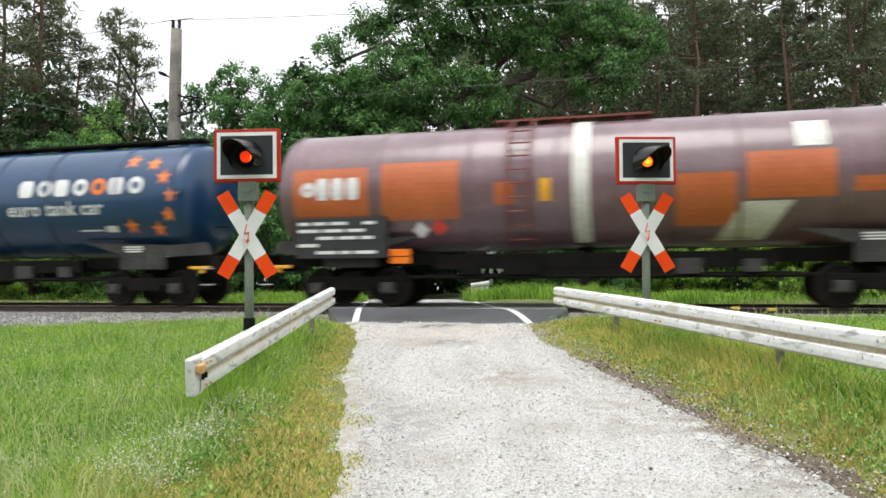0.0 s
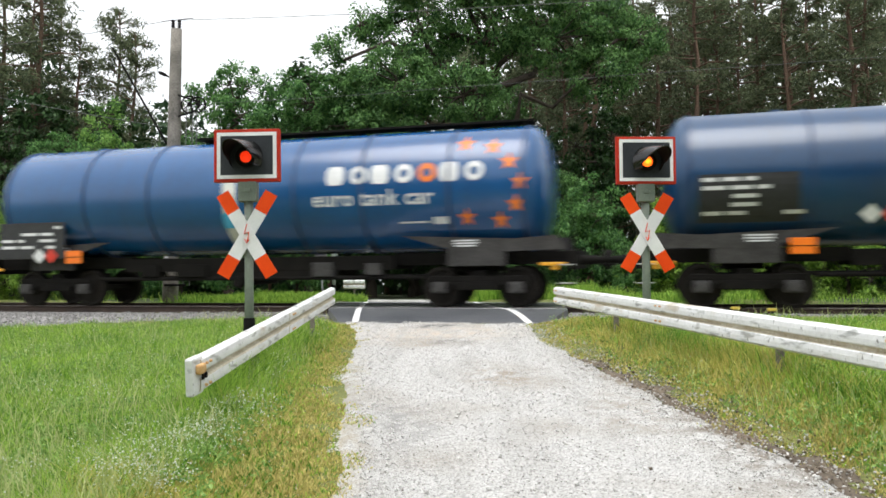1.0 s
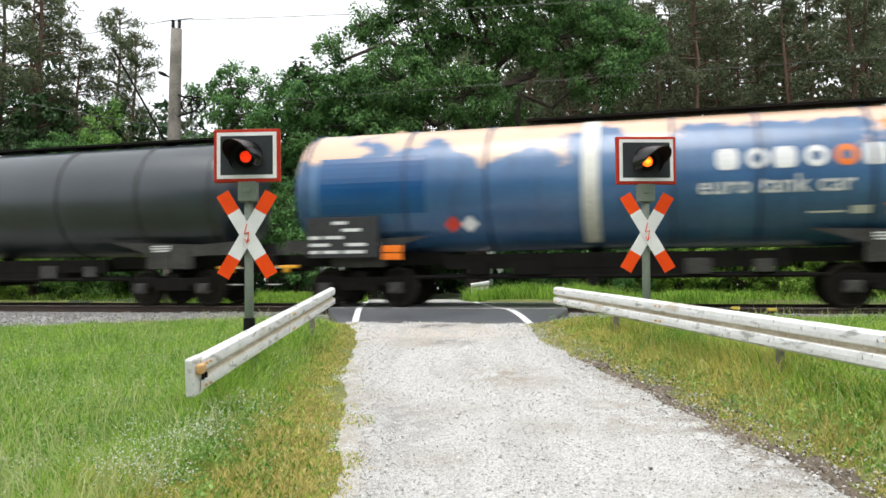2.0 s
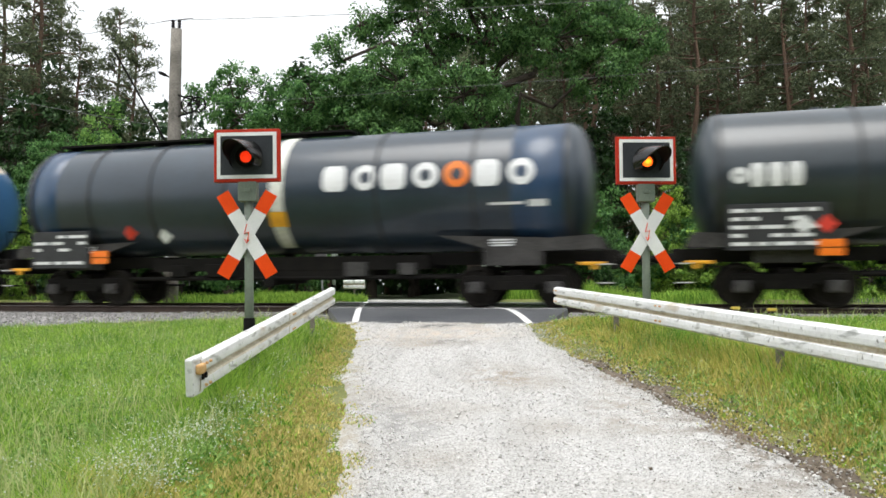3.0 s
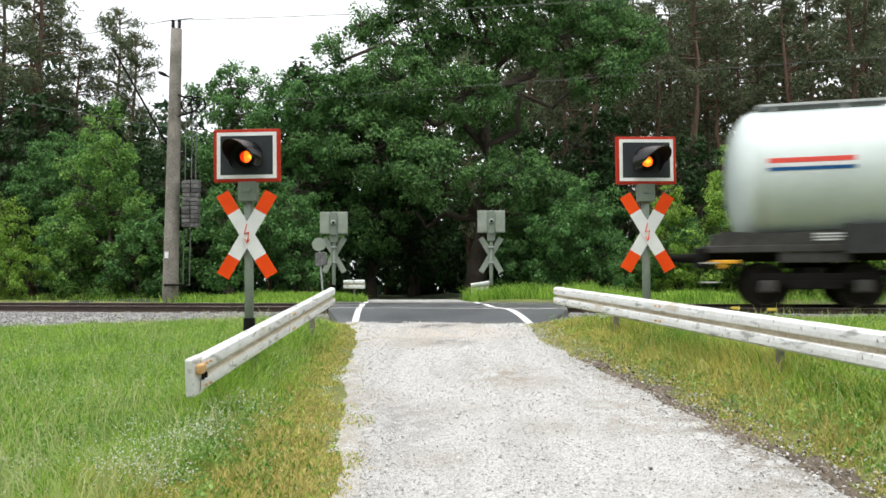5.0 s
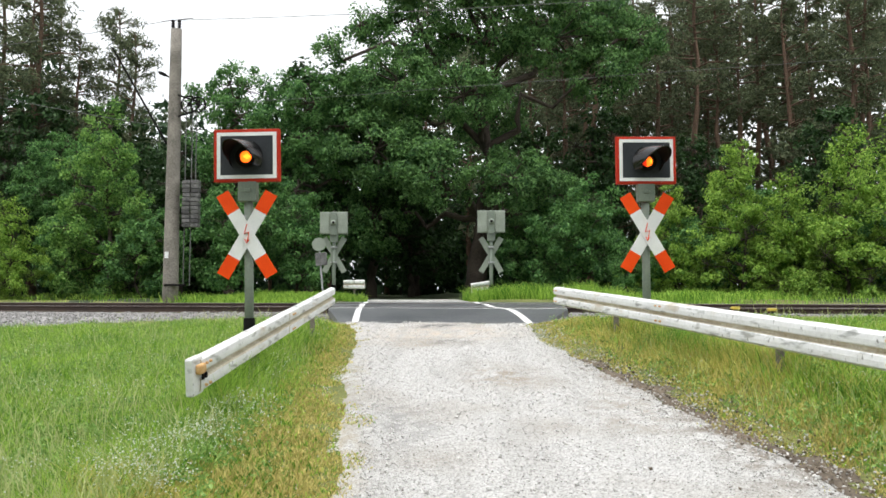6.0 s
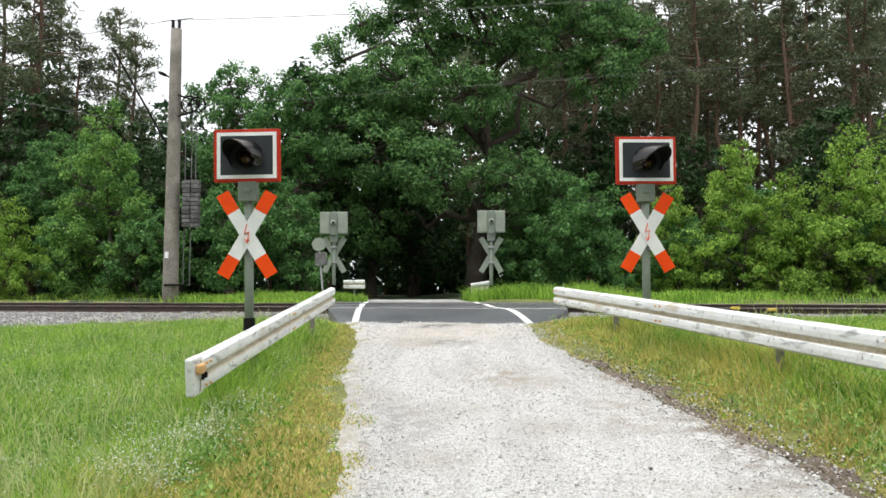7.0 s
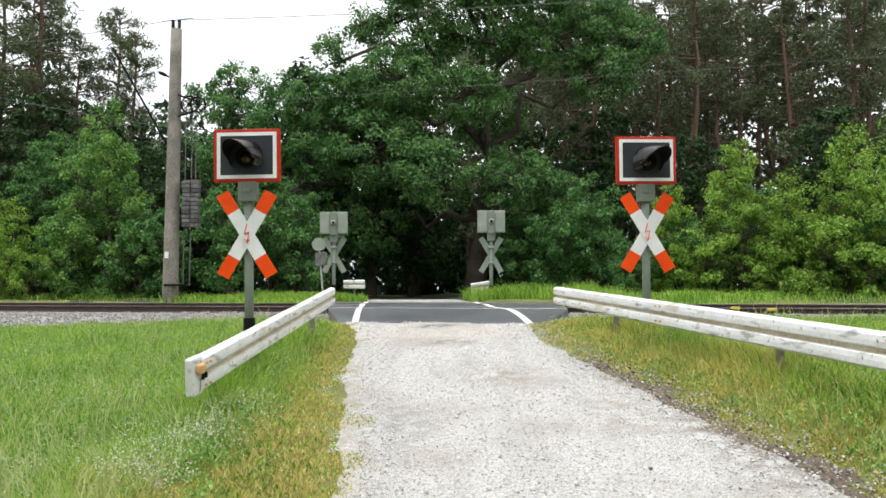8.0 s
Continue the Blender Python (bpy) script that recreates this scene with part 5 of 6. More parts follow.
    cable([top + Vector((-0.1, 0, 0)), top + Vector((-0.5, 0.12, -0.005)), top + Vector((0.6, -0.16, 0.01))], 0.014, w, "wire", "wire clamp", 0)


GRIME_WEIGHT = material("rough_iron_weight", (0.04, 0.04, 0.04), (0.17, 0.168, 0.165), 0.8, 0.1, scale=7, fine=30, per_piece=0.35)


MARKER_YELLOW = material("faded_yellow_paint", (0.5, 0.36, 0.05), (0.72, 0.55, 0.1), 0.6, scale=9, fine=50, bump=0.1)


def make_small_posts():
    t = thing("round_sign", pose(-3.68, 24.4, 1.32, 0, -5, 0), "grey back of a round sign on a leaning post", "sign")
    bm = B()
    tube(bm, (0, 0, -0.3), (0, 0, 1.95), 0.03, n=10)
    part("post", bm, STEEL, t)
    bm = B()
    tube(bm, (0, -0.05, 1.76), (0, -0.035, 1.76), 0.21, 0.21, 28)
    part("disc", bm, BACKPLATE, t, "grey metal disc")
    bm = B()
    box(bm, 0.36, 0.03, 0.4, Matrix.Translation((0.04, -0.04, 1.3)), 0.01)
    part("plate", bm, GRIME_WEIGHT, t, "dark grey plate")
    for s, q in ((7.2, -2.0), (6.55, -1.75)):
        p = on_track(s, q, 0)
        p.z = ground_height(p.x, p.y)
        t = thing("marker_stub", Matrix.Translation(p), "small yellow-capped marker stub beside the rails", "marker", "marker stubs")
        bm = B()
        tube(bm, (0, 0, -0.2), (0, 0, 0.2), 0.035, n=10)
        part("stub", bm, GRIME, t)
        bm = B()
        box(bm, 0.16, 0.12, 0.06, Matrix.Translation((0, 0, 0.2)), 0.015)
        part("cap", bm, MARKER_YELLOW, t, "faded yellow cap")


make_line_mast()
make_small_posts()


# ---- trees ----
OAK_LEAF = leafy("oak_leaves", (0.036, 0.1, 0.034), (0.18, 0.34, 0.105), 0.55, 0.45, 0.8)
BRIGHT_LEAF = leafy("young_leaves", (0.1, 0.21, 0.03), (0.36, 0.54, 0.1), 0.55, 0.5, 0.9)
FRESH_LEAF = leafy("fresh_green_leaves", (0.06, 0.16, 0.036), (0.27, 0.46, 0.11), 0.55, 0.48, 0.8)
MID_LEAF = leafy("bush_leaves", (0.04, 0.12, 0.036), (0.17, 0.34, 0.1), 0.55, 0.45, 0.8)
# leaf colour darkened to stand in for shade inside the wood
SHADE_LEAF = leafy("shade_coloured_leaves", (0.015, 0.04, 0.012), (0.05, 0.11, 0.03), 0.55, 0.25, 0.5)
# the far wood's unlit interior is painted into this dark green
FAR_LEAF = leafy("far_leaves_with_shade", (0.014, 0.038, 0.016), (0.045, 0.09, 0.04), 0.7, 0.25, 0.3)
NEEDLE = leafy("pine_needles", (0.055, 0.078, 0.042), (0.18, 0.21, 0.11), 0.6, 0.35, 0.6)
FAR_NEEDLE = leafy("far_pine_needles", (0.045, 0.058, 0.032), (0.13, 0.15, 0.08), 0.7, 0.3, 0.3)


def unit(rng, n):
    v = rng.normal(size=(n, 3))
    return v / np.linalg.norm(v, axis=1, keepdims=True)


def leaf_mesh(name, centres, outward, rng, length, width, mat, droop=0.25):
    """Folded leaf blades, four corners each, facing loosely outwards and up."""
    n = len(centres)
    nor = outward * 0.55 + np.array((0, 0, 0.55)) + rng.normal(size=(n, 3)) * 0.55
    nor /= np.linalg.norm(nor, axis=1, keepdims=True)
    ax = np.cross(nor, unit(rng, n))
    ax /= np.linalg.norm(ax, axis=1, keepdims=True) + 1e-9
    bx = np.cross(nor, ax)
    L_ = length * rng.uniform(0.65, 1.3, (n, 1))
    W_ = width * rng.uniform(0.7, 1.3, (n, 1))
    a = centres - ax * L_ / 2
    b = centres + bx * W_ / 2 + nor * W_ * 0.18
    c = centres + ax * L_ / 2 - np.array((0, 0, 1)) * L_ * droop
    d = centres - bx * W_ / 2 + nor * W_ * 0.18
    verts = np.stack((a, b, c, d), axis=1).reshape(-1, 3)
    me = bpy.data.meshes.new(name)
    me.vertices.add(4 * n)
    me.vertices.foreach_set("co", verts.astype(np.float32).ravel())
    tri = (np.arange(n)[:, None] * 4 + np.array((0, 1, 2, 0, 2, 3))).astype(np.int32).ravel()
    me.loops.add(6 * n)
    me.loops.foreach_set("vertex_index", tri)
    me.polygons.add(2 * n)
    me.polygons.foreach_set("loop_start", np.arange(0, 6 * n, 3, dtype=np.int32))
    me.materials.append(mat)
    me.update(calc_edges=True)
    return me


def limb(bm, a, b, ra, rb, rng, bend=0.12, n=7, steps=5):
    """A crooked tapering branch."""
    a, b = Vector(a), Vector(b)
    length = (b - a).length
    pts = []
    for i in range(steps + 1):
        u = i / steps
        p = a.lerp(b, u)
        if 0 < i < steps:
            p += Vector(rng.normal(size=3)) * length * bend * 0.4
        p.z += math.sin(u * math.pi) * length * bend * 0.5
        pts.append(p)
    rings = []
    for i, p in enumerate(pts):
        d = (pts[min(i + 1, steps)] - pts[max(i - 1, 0)]).normalized()
        q = d.to_track_quat("Z", "Y")
        r = ra + (rb - ra) * i / steps
        rings.append([bm.verts.new(p + q @ Vector((r * math.cos(6.2832 * k / n), r * math.sin(6.2832 * k / n), 0))) for k in range(n)])
    for x, y in zip(rings, rings[1:]):
        for k in range(n):
            bm.faces.new((x[k], x[(k + 1) % n], y[(k + 1) % n], y[k]))
    return pts


def broadleaf(label, lobes, trunk, leaves, mat, seed, length=0.17, width=0.11, clump=0.55, bark=None, dense=1.0, shell=0.55, category="tree", name="broadleaf_tree", per_clump=60):
    """A tree from crown lobes (x, y, z, rx, ry, rz); trunk: (height of the fork, radius)."""
    rng = np.random.default_rng(seed)
    t = thing(name, Matrix(), label, category)
    bm = B()
    fork_z, r0 = trunk
    top = max(l[2] for l in lobes)
    lean = Vector((rng.uniform(-0.3, 0.3), rng.uniform(-0.3, 0.3), fork_z))
    limb(bm, (0, 0, -0.4), lean, r0 * 1.25, r0 * 0.85, rng, 0.04, 12, 6)
    spine = limb(bm, lean, (lean.x, lean.y, max(top, fork_z + 0.5)), r0 * 0.8, r0 * 0.2, rng, 0.1, 9, 7)
    cs, outs = [], []
    vol = np.array([l[3] * l[4] * l[5] for l in lobes]) ** (2 / 3)
    for l, share in zip(lobes, vol / vol.sum()):
        c, rad = np.array(l[:3]), np.array(l[3:])
        start = min(spine, key=lambda p: abs(p.z - (l[2] - 0.35 * math.hypot(l[0], l[1]))))
        limb(bm, start, Vector(c), r0 * 0.42, r0 * 0.12, rng, 0.16, 7, 6)
        k = max(4, int(dense * share * leaves / per_clump))
        d = unit(rng, k)
        rr = rng.random((k, 1)) ** (1 / 3) * (1 - shell) + shell * rng.uniform(0.75, 1.05, (k, 1))
        pts = c + d * rr * rad
        for p in pts[:: max(1, k // 10)]:
            limb(bm, Vector(c), Vector(p), r0 * 0.12, r0 * 0.02, rng, 0.15, 4, 3)
        m = int(share * leaves / k)
        for p, o in zip(pts, d):
            size = clump * rng.uniform(0.6, 1.35)
            q = unit(rng, m) * rng.random((m, 1)) ** (1 / 2.2) * size * np.array((1, 1, 0.78))
            cs.append(p + q)
            w = q / (np.linalg.norm(q, axis=1, keepdims=True) + 1e-6)
            outs.append(w * 0.7 + o * 0.6)
    part("trunk", bm, bark or BARK, t, "dark rough trunk and limbs", True)
    crown = new("crown", leaf_mesh("crown", np.concatenate(cs), np.concatenate(outs), rng, length, width, mat))
    crown.parent = t
    return t


def pine(label, height, seed, leaves=7000, first=0.5, spread_r=2.4, lean=0.4):
    """A tall pine: a bare reddish stem, then uneven pads of needles."""
    rng = np.random.default_rng(seed)
    t = thing("pine_tree", Matrix(), label, "pine tree", "pines of the wood")
    bm = B()
    tip = Vector((rng.uniform(-lean, lean), rng.uniform(-lean, lean), height))
    stem = limb(bm, (0, 0, -0.4), tip, 0.21, 0.04, rng, 0.012, 10, 9)
    cs, outs = [], []
    n = 46
    for i in range(n):
        u = first + (1 - first) * (i + rng.random()) / n
        p = Vector((0, 0, 0)).lerp(tip, u)
        a = rng.uniform(0, 6.2832)
        reach = spread_r * (1.05 - ((u - first) / (1 - first)) ** 1.6 * 0.8) * rng.uniform(0.45, 1.15)
        e = p + Vector((math.cos(a) * reach, math.sin(a) * reach, rng.uniform(-0.1, 0.35) * reach))
        limb(bm, p, e, 0.05, 0.012, rng, 0.14, 4, 3)
        k = leaves // n
        for f, sz in ((1.0, 0.58), (0.7, 0.5), (0.45, 0.38)):
            m = int(k * (0.5 if f == 1 else 0.25))
            q = unit(rng, m) * rng.random((m, 1)) ** 0.5 * sz * rng.uniform(0.7, 1.3) * np.array((1, 1, 0.66))
            cs.append(np.array(p.lerp(e, f)) + q + (0, 0, 0.08))
            outs.append(q / (np.linalg.norm(q, axis=1, keepdims=True) + 1e-6))
    for i in range(9):
        u = rng.uniform(0.2, first)
        p = Vector((0, 0, 0)).lerp(tip, u)
        a = rng.uniform(0, 6.2832)
        limb(bm, p, p + Vector((math.cos(a), math.sin(a), rng.uniform(-0.2, 0.2))) * rng.uniform(0.5, 1.6), 0.03, 0.008, rng, 0.12, 5, 3)
    part("trunk", bm, PINE_BARK, t, "slim red-brown trunk with dead twigs", True)
    crown = new("crown", leaf_mesh("crown", np.concatenate(cs), np.concatenate(outs), rng, 0.25, 0.07, NEEDLE, 0.1))
    crown.parent = t
    return t


def stand(t, x, y, turn=0.0, size=1.0, drop=0.05):
    t.matrix_basis = pose(x, y, ground_height(x, y) - drop, 0, 0, turn)
    t.scale = (size, size, size)
    return t


def again(t, x, y, turn=0.0, size=1.0, label="", drop=0.05):
    c = copy_thing(t, pose(x, y, ground_height(x, y) - drop, 0, 0, turn))
    c.scale = (size, size, size)
    return tagged(c, label) if label else c


def lobes_of(rng, n, w, h, low, rad):
    """Lobes for a plain round-headed tree w wide and h high, leafy from 'low' up."""
    out = []
    for i in range(n):
        u = (i + 0.5) / n
        z = low + (h - low) * (u ** 0.9) * 0.92
        belly = math.sin(math.pi * min(1, 0.18 + 0.78 * u)) ** 0.7
        a = i * 2.4 + rng.uniform(-0.5, 0.5)
        r = w / 2 * belly * rng.uniform(0.25, 0.72)
        k = rad * rng.uniform(0.75, 1.25)
        out.append((math.cos(a) * r, math.sin(a) * r, z, k, k, k * 0.75))
    return out


def lobes_cone(rng, n, w, h, low, rad):
    """Lobes for a bushy young tree that narrows to one or two pointed leaders."""
    out = []
    for i in range(n):
        u = (i + 0.5) / n
        z = low + (h - low) * u ** 1.15
        girth = (1 - u) ** 0.62 * min(1, 0.6 + 2.5 * u)
        a = i * 2.4 + rng.uniform(-0.6, 0.6)
        r = w / 2 * girth * rng.uniform(0.45, 0.85)
        k = rad * (0.42 + 0.65 * (1 - u)) * rng.uniform(0.75, 1.25)
        out.append((math.cos(a) * r, math.sin(a) * r, z, k, k, k * 1.05))
    return out


def plant_wood():
    rng = np.random.default_rng(12)
    # the great oak over the lane
    oak = broadleaf("great spreading oak with crooked dark limbs over the lane", [
        (-1.8, -2.6, 5.2, 2.0, 1.8, 1.5), (1.4, -2.4, 5.0, 1.7, 1.6, 1.4), (-4.4, -1.5, 6.4, 2.1, 2.0, 1.7), (-3.4, -1.2, 9.4, 2.3, 2.0, 1.6),
        (-0.6, -2.2, 8.6, 2.0, 1.6, 1.3), (-5.2, 0, 9.0, 1.7, 1.7, 1.5), (0.6, 0, 12.6, 2.6, 2.4, 1.9), (-2.8, 0.4, 12.0, 2.3, 2.2, 1.8),
        (3.6, -0.6, 11.6, 2.4, 2.0, 1.5), (5.6, -0.6, 9.9, 1.7, 1.6, 1.2), (2.4, -2.0, 13.8, 2.0, 1.8, 1.5), (-0.8, -1.8, 14.6, 2.3, 2.0, 1.5),
        (4.4, 0.8, 3.8, 1.7, 1.6, 1.5), (3.2, -1.0, 4.4, 1.5, 1.4, 1.2), (-4.6, 0.5, 3.4, 1.6, 1.5, 1.6), (5.6, 0.5, 13.2, 2.0, 1.8, 1.4), (-6.5, -0.3, 11.2, 0.8, 0.8, 0.6), (-5.3, 0.2, 12.5, 0.9, 0.9, 0.8), (7.2, -0.6, 11.6, 1.3, 1.3, 1.0), (-3.8, -0.5, 14.4, 1.4, 1.4, 1.2), (0.5, 2.5, 9.0, 2.2, 2.0, 1.6)],
        (3.6, 0.42), 100000, OAK_LEAF, 21, 0.155, 0.105, 0.5, per_clump=95)
    stand(oak, 1.5, 35.5)
    # trees left of the lane
    a = broadleaf("fresh green young tree, leafy to the ground, behind the track", lobes_cone(rng, 34, 5.6, 7.9, 0.5, 1.25), (1.4, 0.13), 27000, FRESH_LEAF, 31, 0.13, 0.088, 0.36, per_clump=80)
    stand(a, -12.7, 29.5, 60, 0.9)
    b = broadleaf("round-headed green tree at the wood's edge", lobes_of(rng, 15, 6.4, 11.6, 2.2, 1.5), (3.0, 0.2), 16500, MID_LEAF, 32, 0.17, 0.115, 0.46, per_clump=85)
    stand(b, -9.4, 35.0, 0, 0.91)
    # these trees carry the wood's shade in their leaf colour
    c = broadleaf("broadleaf tree with leaves coloured dark for the shade of the wood", lobes_of(rng, 14, 7.0, 11.0, 1.5, 1.7), (2.6, 0.22), 7200, SHADE_LEAF, 33, 0.28, 0.18, 0.55, per_clump=50)
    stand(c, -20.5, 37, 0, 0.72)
    d = broadleaf("dense green bush at the edge of the wood", lobes_of(rng, 12, 4.6, 4.6, 0.5, 1.05), (0.6, 0.07), 10500, MID_LEAF, 34, 0.15, 0.1, 0.36, per_clump=75, category="bush", name="bush")
    stand(d, -7.9, 29.2, 0, 0.95)
    e = broadleaf("fresh yellow-green bush in full leaf behind the rails", lobes_cone(rng, 30, 5.2, 5.9, 0.3, 1.15), (0.7, 0.08), 16500, BRIGHT_LEAF, 35, 0.13, 0.088, 0.33, per_clump=75, category="bush", name="bush")
    stand(e, 13.9, 27.0, 0, 0.98)
    f = broadleaf("tall pointed green bush in full leaf behind the rails", lobes_cone(rng, 34, 5.8, 6.0, 0.3, 1.25), (0.7, 0.08), 20000, BRIGHT_LEAF, 38, 0.13, 0.088, 0.34, per_clump=80, category="bush", name="bush")
    stand(f, 10.5, 27.8, 0, 0.9)
    again(f, 8.3, 28.6, 140, 0.66)
    for x, y, r, s in ((-15.6, 28.3, 130, 0.62), (12.2, 27.6, 200, 0.74), (16.4, 28, 80, 1.05), (-18.5, 30.5, 40, 0.85)):
        again(e, x, y, r, s)
    for x, y, r, s in ((-14.4, 33.5, 160, 0.62), (-5.9, 35.2, 60, 0.9), (-17.5, 36, 250, 0.66), (-16.2, 34.5, 200, 0.6)):
        again(b, x, y, r, s)
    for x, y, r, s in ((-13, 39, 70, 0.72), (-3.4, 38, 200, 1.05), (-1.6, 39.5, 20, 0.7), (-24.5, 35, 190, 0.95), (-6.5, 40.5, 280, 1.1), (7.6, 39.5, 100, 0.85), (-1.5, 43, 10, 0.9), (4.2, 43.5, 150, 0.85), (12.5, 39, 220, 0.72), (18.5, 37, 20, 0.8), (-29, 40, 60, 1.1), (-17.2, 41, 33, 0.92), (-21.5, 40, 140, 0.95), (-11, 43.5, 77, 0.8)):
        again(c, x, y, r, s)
    for x, y, r, s in ((-10.8, 28.6, 50, 0.7), (-5.6, 30.2, 140, 0.85), (5.6, 31.5, 260, 0.95), (8.6, 28.2, 30, 0.62), (12.0, 29.8, 90, 0.9), (3.8, 34, 190, 0.9), (15.2, 27.6, 340, 0.75), (-13.8, 30.5, 240, 0.8), (-20.5, 31, 100, 0.9), (19, 31, 20, 1.0), (6.6, 27.9, 75, 0.42)):
        again(d, x, y, r, s)
    # undergrowth that closes the wood; shade is put into its dark leaf colour
    u = broadleaf("shrub deep in the wood, its leaves coloured dark as in shade", lobes_of(rng, 9, 4.2, 4.2, 0.3, 1.3), (0.5, 0.06), 2400, SHADE_LEAF, 36, 0.28, 0.18, 0.6, category="bush", name="shrub")
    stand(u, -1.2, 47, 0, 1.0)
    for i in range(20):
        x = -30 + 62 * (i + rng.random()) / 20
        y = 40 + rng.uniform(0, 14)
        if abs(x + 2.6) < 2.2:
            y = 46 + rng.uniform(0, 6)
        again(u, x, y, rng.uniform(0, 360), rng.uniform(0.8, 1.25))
    # the mass of the wood further back; its unlit depth is in the leaf colour
    cs = []
    while len(cs) < 52000:
        x, y = rng.uniform(-62, 62), rng.uniform(60, 76)
        side = x / y
        top = spread(side, [-0.6, -0.5, -0.46, -0.36, -0.3, -0.2, -0.12, 0.0, 0.2, 0.35, 0.56], [21, 21, 17, 17, 14.5, 16, 19, 25, 26, 27, 28])
        top *= 0.9 + 0.16 * noise.noise((x * 0.35, y * 0.1, 8)) + 0.1 * noise.noise((x * 1.1, y * 0.3, 9))
        z = top * rng.random() ** 0.8
        if z > 10.5 and noise.noise((x * 0.45, y * 0.2, z * 0.45)) < -0.46 + 0.015 * (z - 8):
            continue
        cs.append((x, y, 1.4 + z))
    # low leaves that fill sky gaps with the same shade-dark green
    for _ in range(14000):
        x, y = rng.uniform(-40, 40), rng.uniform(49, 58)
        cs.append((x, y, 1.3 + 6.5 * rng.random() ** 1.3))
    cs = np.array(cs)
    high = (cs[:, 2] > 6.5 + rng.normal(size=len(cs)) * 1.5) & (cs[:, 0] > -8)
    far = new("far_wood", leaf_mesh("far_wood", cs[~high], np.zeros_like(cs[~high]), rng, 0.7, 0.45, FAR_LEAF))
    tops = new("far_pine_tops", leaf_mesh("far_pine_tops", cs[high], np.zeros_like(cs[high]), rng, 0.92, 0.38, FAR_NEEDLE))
    tagged(tops, "grey-brown pine crowns deep in the wood", "woods", kind="stuff")
    tagged(far, "dense wood further back, coloured dark for its unlit depth", "woods", kind="stuff")
    # pines
    p1 = pine("tall slim pine with a bare reddish trunk", 22.5, 41, 5600, 0.46, 2.7)
    stand(p1, 7.5, 39.6)
    p2 = pine("tall slim pine with a bare reddish trunk", 23.5, 42, 5600, 0.42, 2.5)
    stand(p2, 22.4, 43)
    p3 = pine("bushy grey-green pine at the wood's edge", 15.0, 43, 6400, 0.2, 2.9)
    stand(p3, -21.5, 41.5, 0, 1.28)
    kinds = (p1, p2, p3)
    for x, y, k, s in ((6.7, 42, 1, 0.92), (13.4, 42, 0, 1.0), (15.6, 44, 0, 0.95), (17.6, 46, 1, 1.0), (19.8, 44, 2, 1.2), (23.6, 44, 0, 0.95), (16.2, 50, 0, 1.1), (20.5, 51, 1, 1.05), (11, 51, 2, 1.2), (26.5, 50, 2, 1.25), (8.8, 48, 0, 1.05), (5.4, 47, 1, 0.95), (13.8, 56, 2, 1.3), (23.4, 56, 0, 1.25), (29.5, 55, 1, 1.2), (18.5, 58, 2, 1.35),
                       (6.5, 55, 2, 1.2), (1.5, 50, 2, 1.05), (-3.5, 50, 2, 0.95), (-1.0, 57, 0, 1.0), (3.6, 58, 1, 1.1), (28.5, 44, 0, 1.0),
                       (-25.5, 43, 2, 1.25), (-17.8, 44, 2, 1.0), (-24, 49, 1, 0.8), (-23.5, 45, 2, 1.2), (-19.8, 46.5, 2, 1.08), (-20.2, 43, 2, 0.95), (-16, 47, 2, 0.72), (-26.5, 47, 2, 1.35), (-29, 47, 2, 1.1), (-19.5, 50, 2, 0.72), (-14.5, 49, 2, 0.6), (-10.5, 48, 2, 0.6), (-6.8, 47, 2, 0.66), (33, 60, 2, 1.4), (13.2, 47.5, 2, 1.25), (18.2, 53.5, 2, 1.3), (22.2, 49, 2, 1.3), (25.4, 53, 2, 1.35), (9.6, 56.5, 2, 1.3), (15.6, 53, 1, 1.15), (29.5, 49.5, 2, 1.3), (20.4, 61, 2, 1.5), (6.8, 50.5, 2, 1.2), (10.5, 62, 1, 1.2), (27, 63, 2, 1.5), (15.5, 65, 0, 1.3), (21.5, 66, 1, 1.3)):
        again(kinds[k], x, y, rng.uniform(0, 360), s * rng.uniform(0.95, 1.05))

    # unseen trees added behind the camera to hold low sky light off the train
    g = broadleaf("unseen tree added behind the camera to block low sky light", lobes_of(rng, 12, 8.0, 14.0, 1.0, 2.3), (2.6, 0.22), 2600, SHADE_LEAF, 37, 0.55, 0.4, 1.2)
    stand(g, 0.5, -25)
    for i in range(24):
        a = -1.25 + 2.5 * (i + 0.5) / 24
        d = 22 + rng.uniform(-3, 6)
        again(g, math.sin(a) * d * 1.35, -math.cos(a) * d, rng.uniform(0, 360), rng.uniform(0.9, 1.25))



plant_wood()


# ---- grass, weeds and bare earth ----
LUSH = leafy("lush_grass_blades", (0.085, 0.225, 0.022), (0.45, 0.65, 0.115), 0.65, 0.5, 0.8)
DRY = leafy("dry_verge_blades", (0.34, 0.36, 0.07), (0.74, 0.67, 0.22), 0.65, 0.45, 0.9)
STRAW = leafy("pale_stalks", (0.34, 0.42, 0.14), (0.6, 0.62, 0.3), 0.6, 0.4, 1.0)
TURF = leafy("brown_yellow_turf", (0.36, 0.33, 0.1), (0.72, 0.62, 0.24), 0.7, 0.4, 1.4)
WEED = leafy("weed_leaves", (0.13, 0.27, 0.05), (0.36, 0.53, 0.16), 0.55, 0.4, 1.5)
FLOWER = leafy("white_petals", (0.7, 0.72, 0.66), (0.85, 0.85, 0.82), 0.6, 0.4, 1.0)


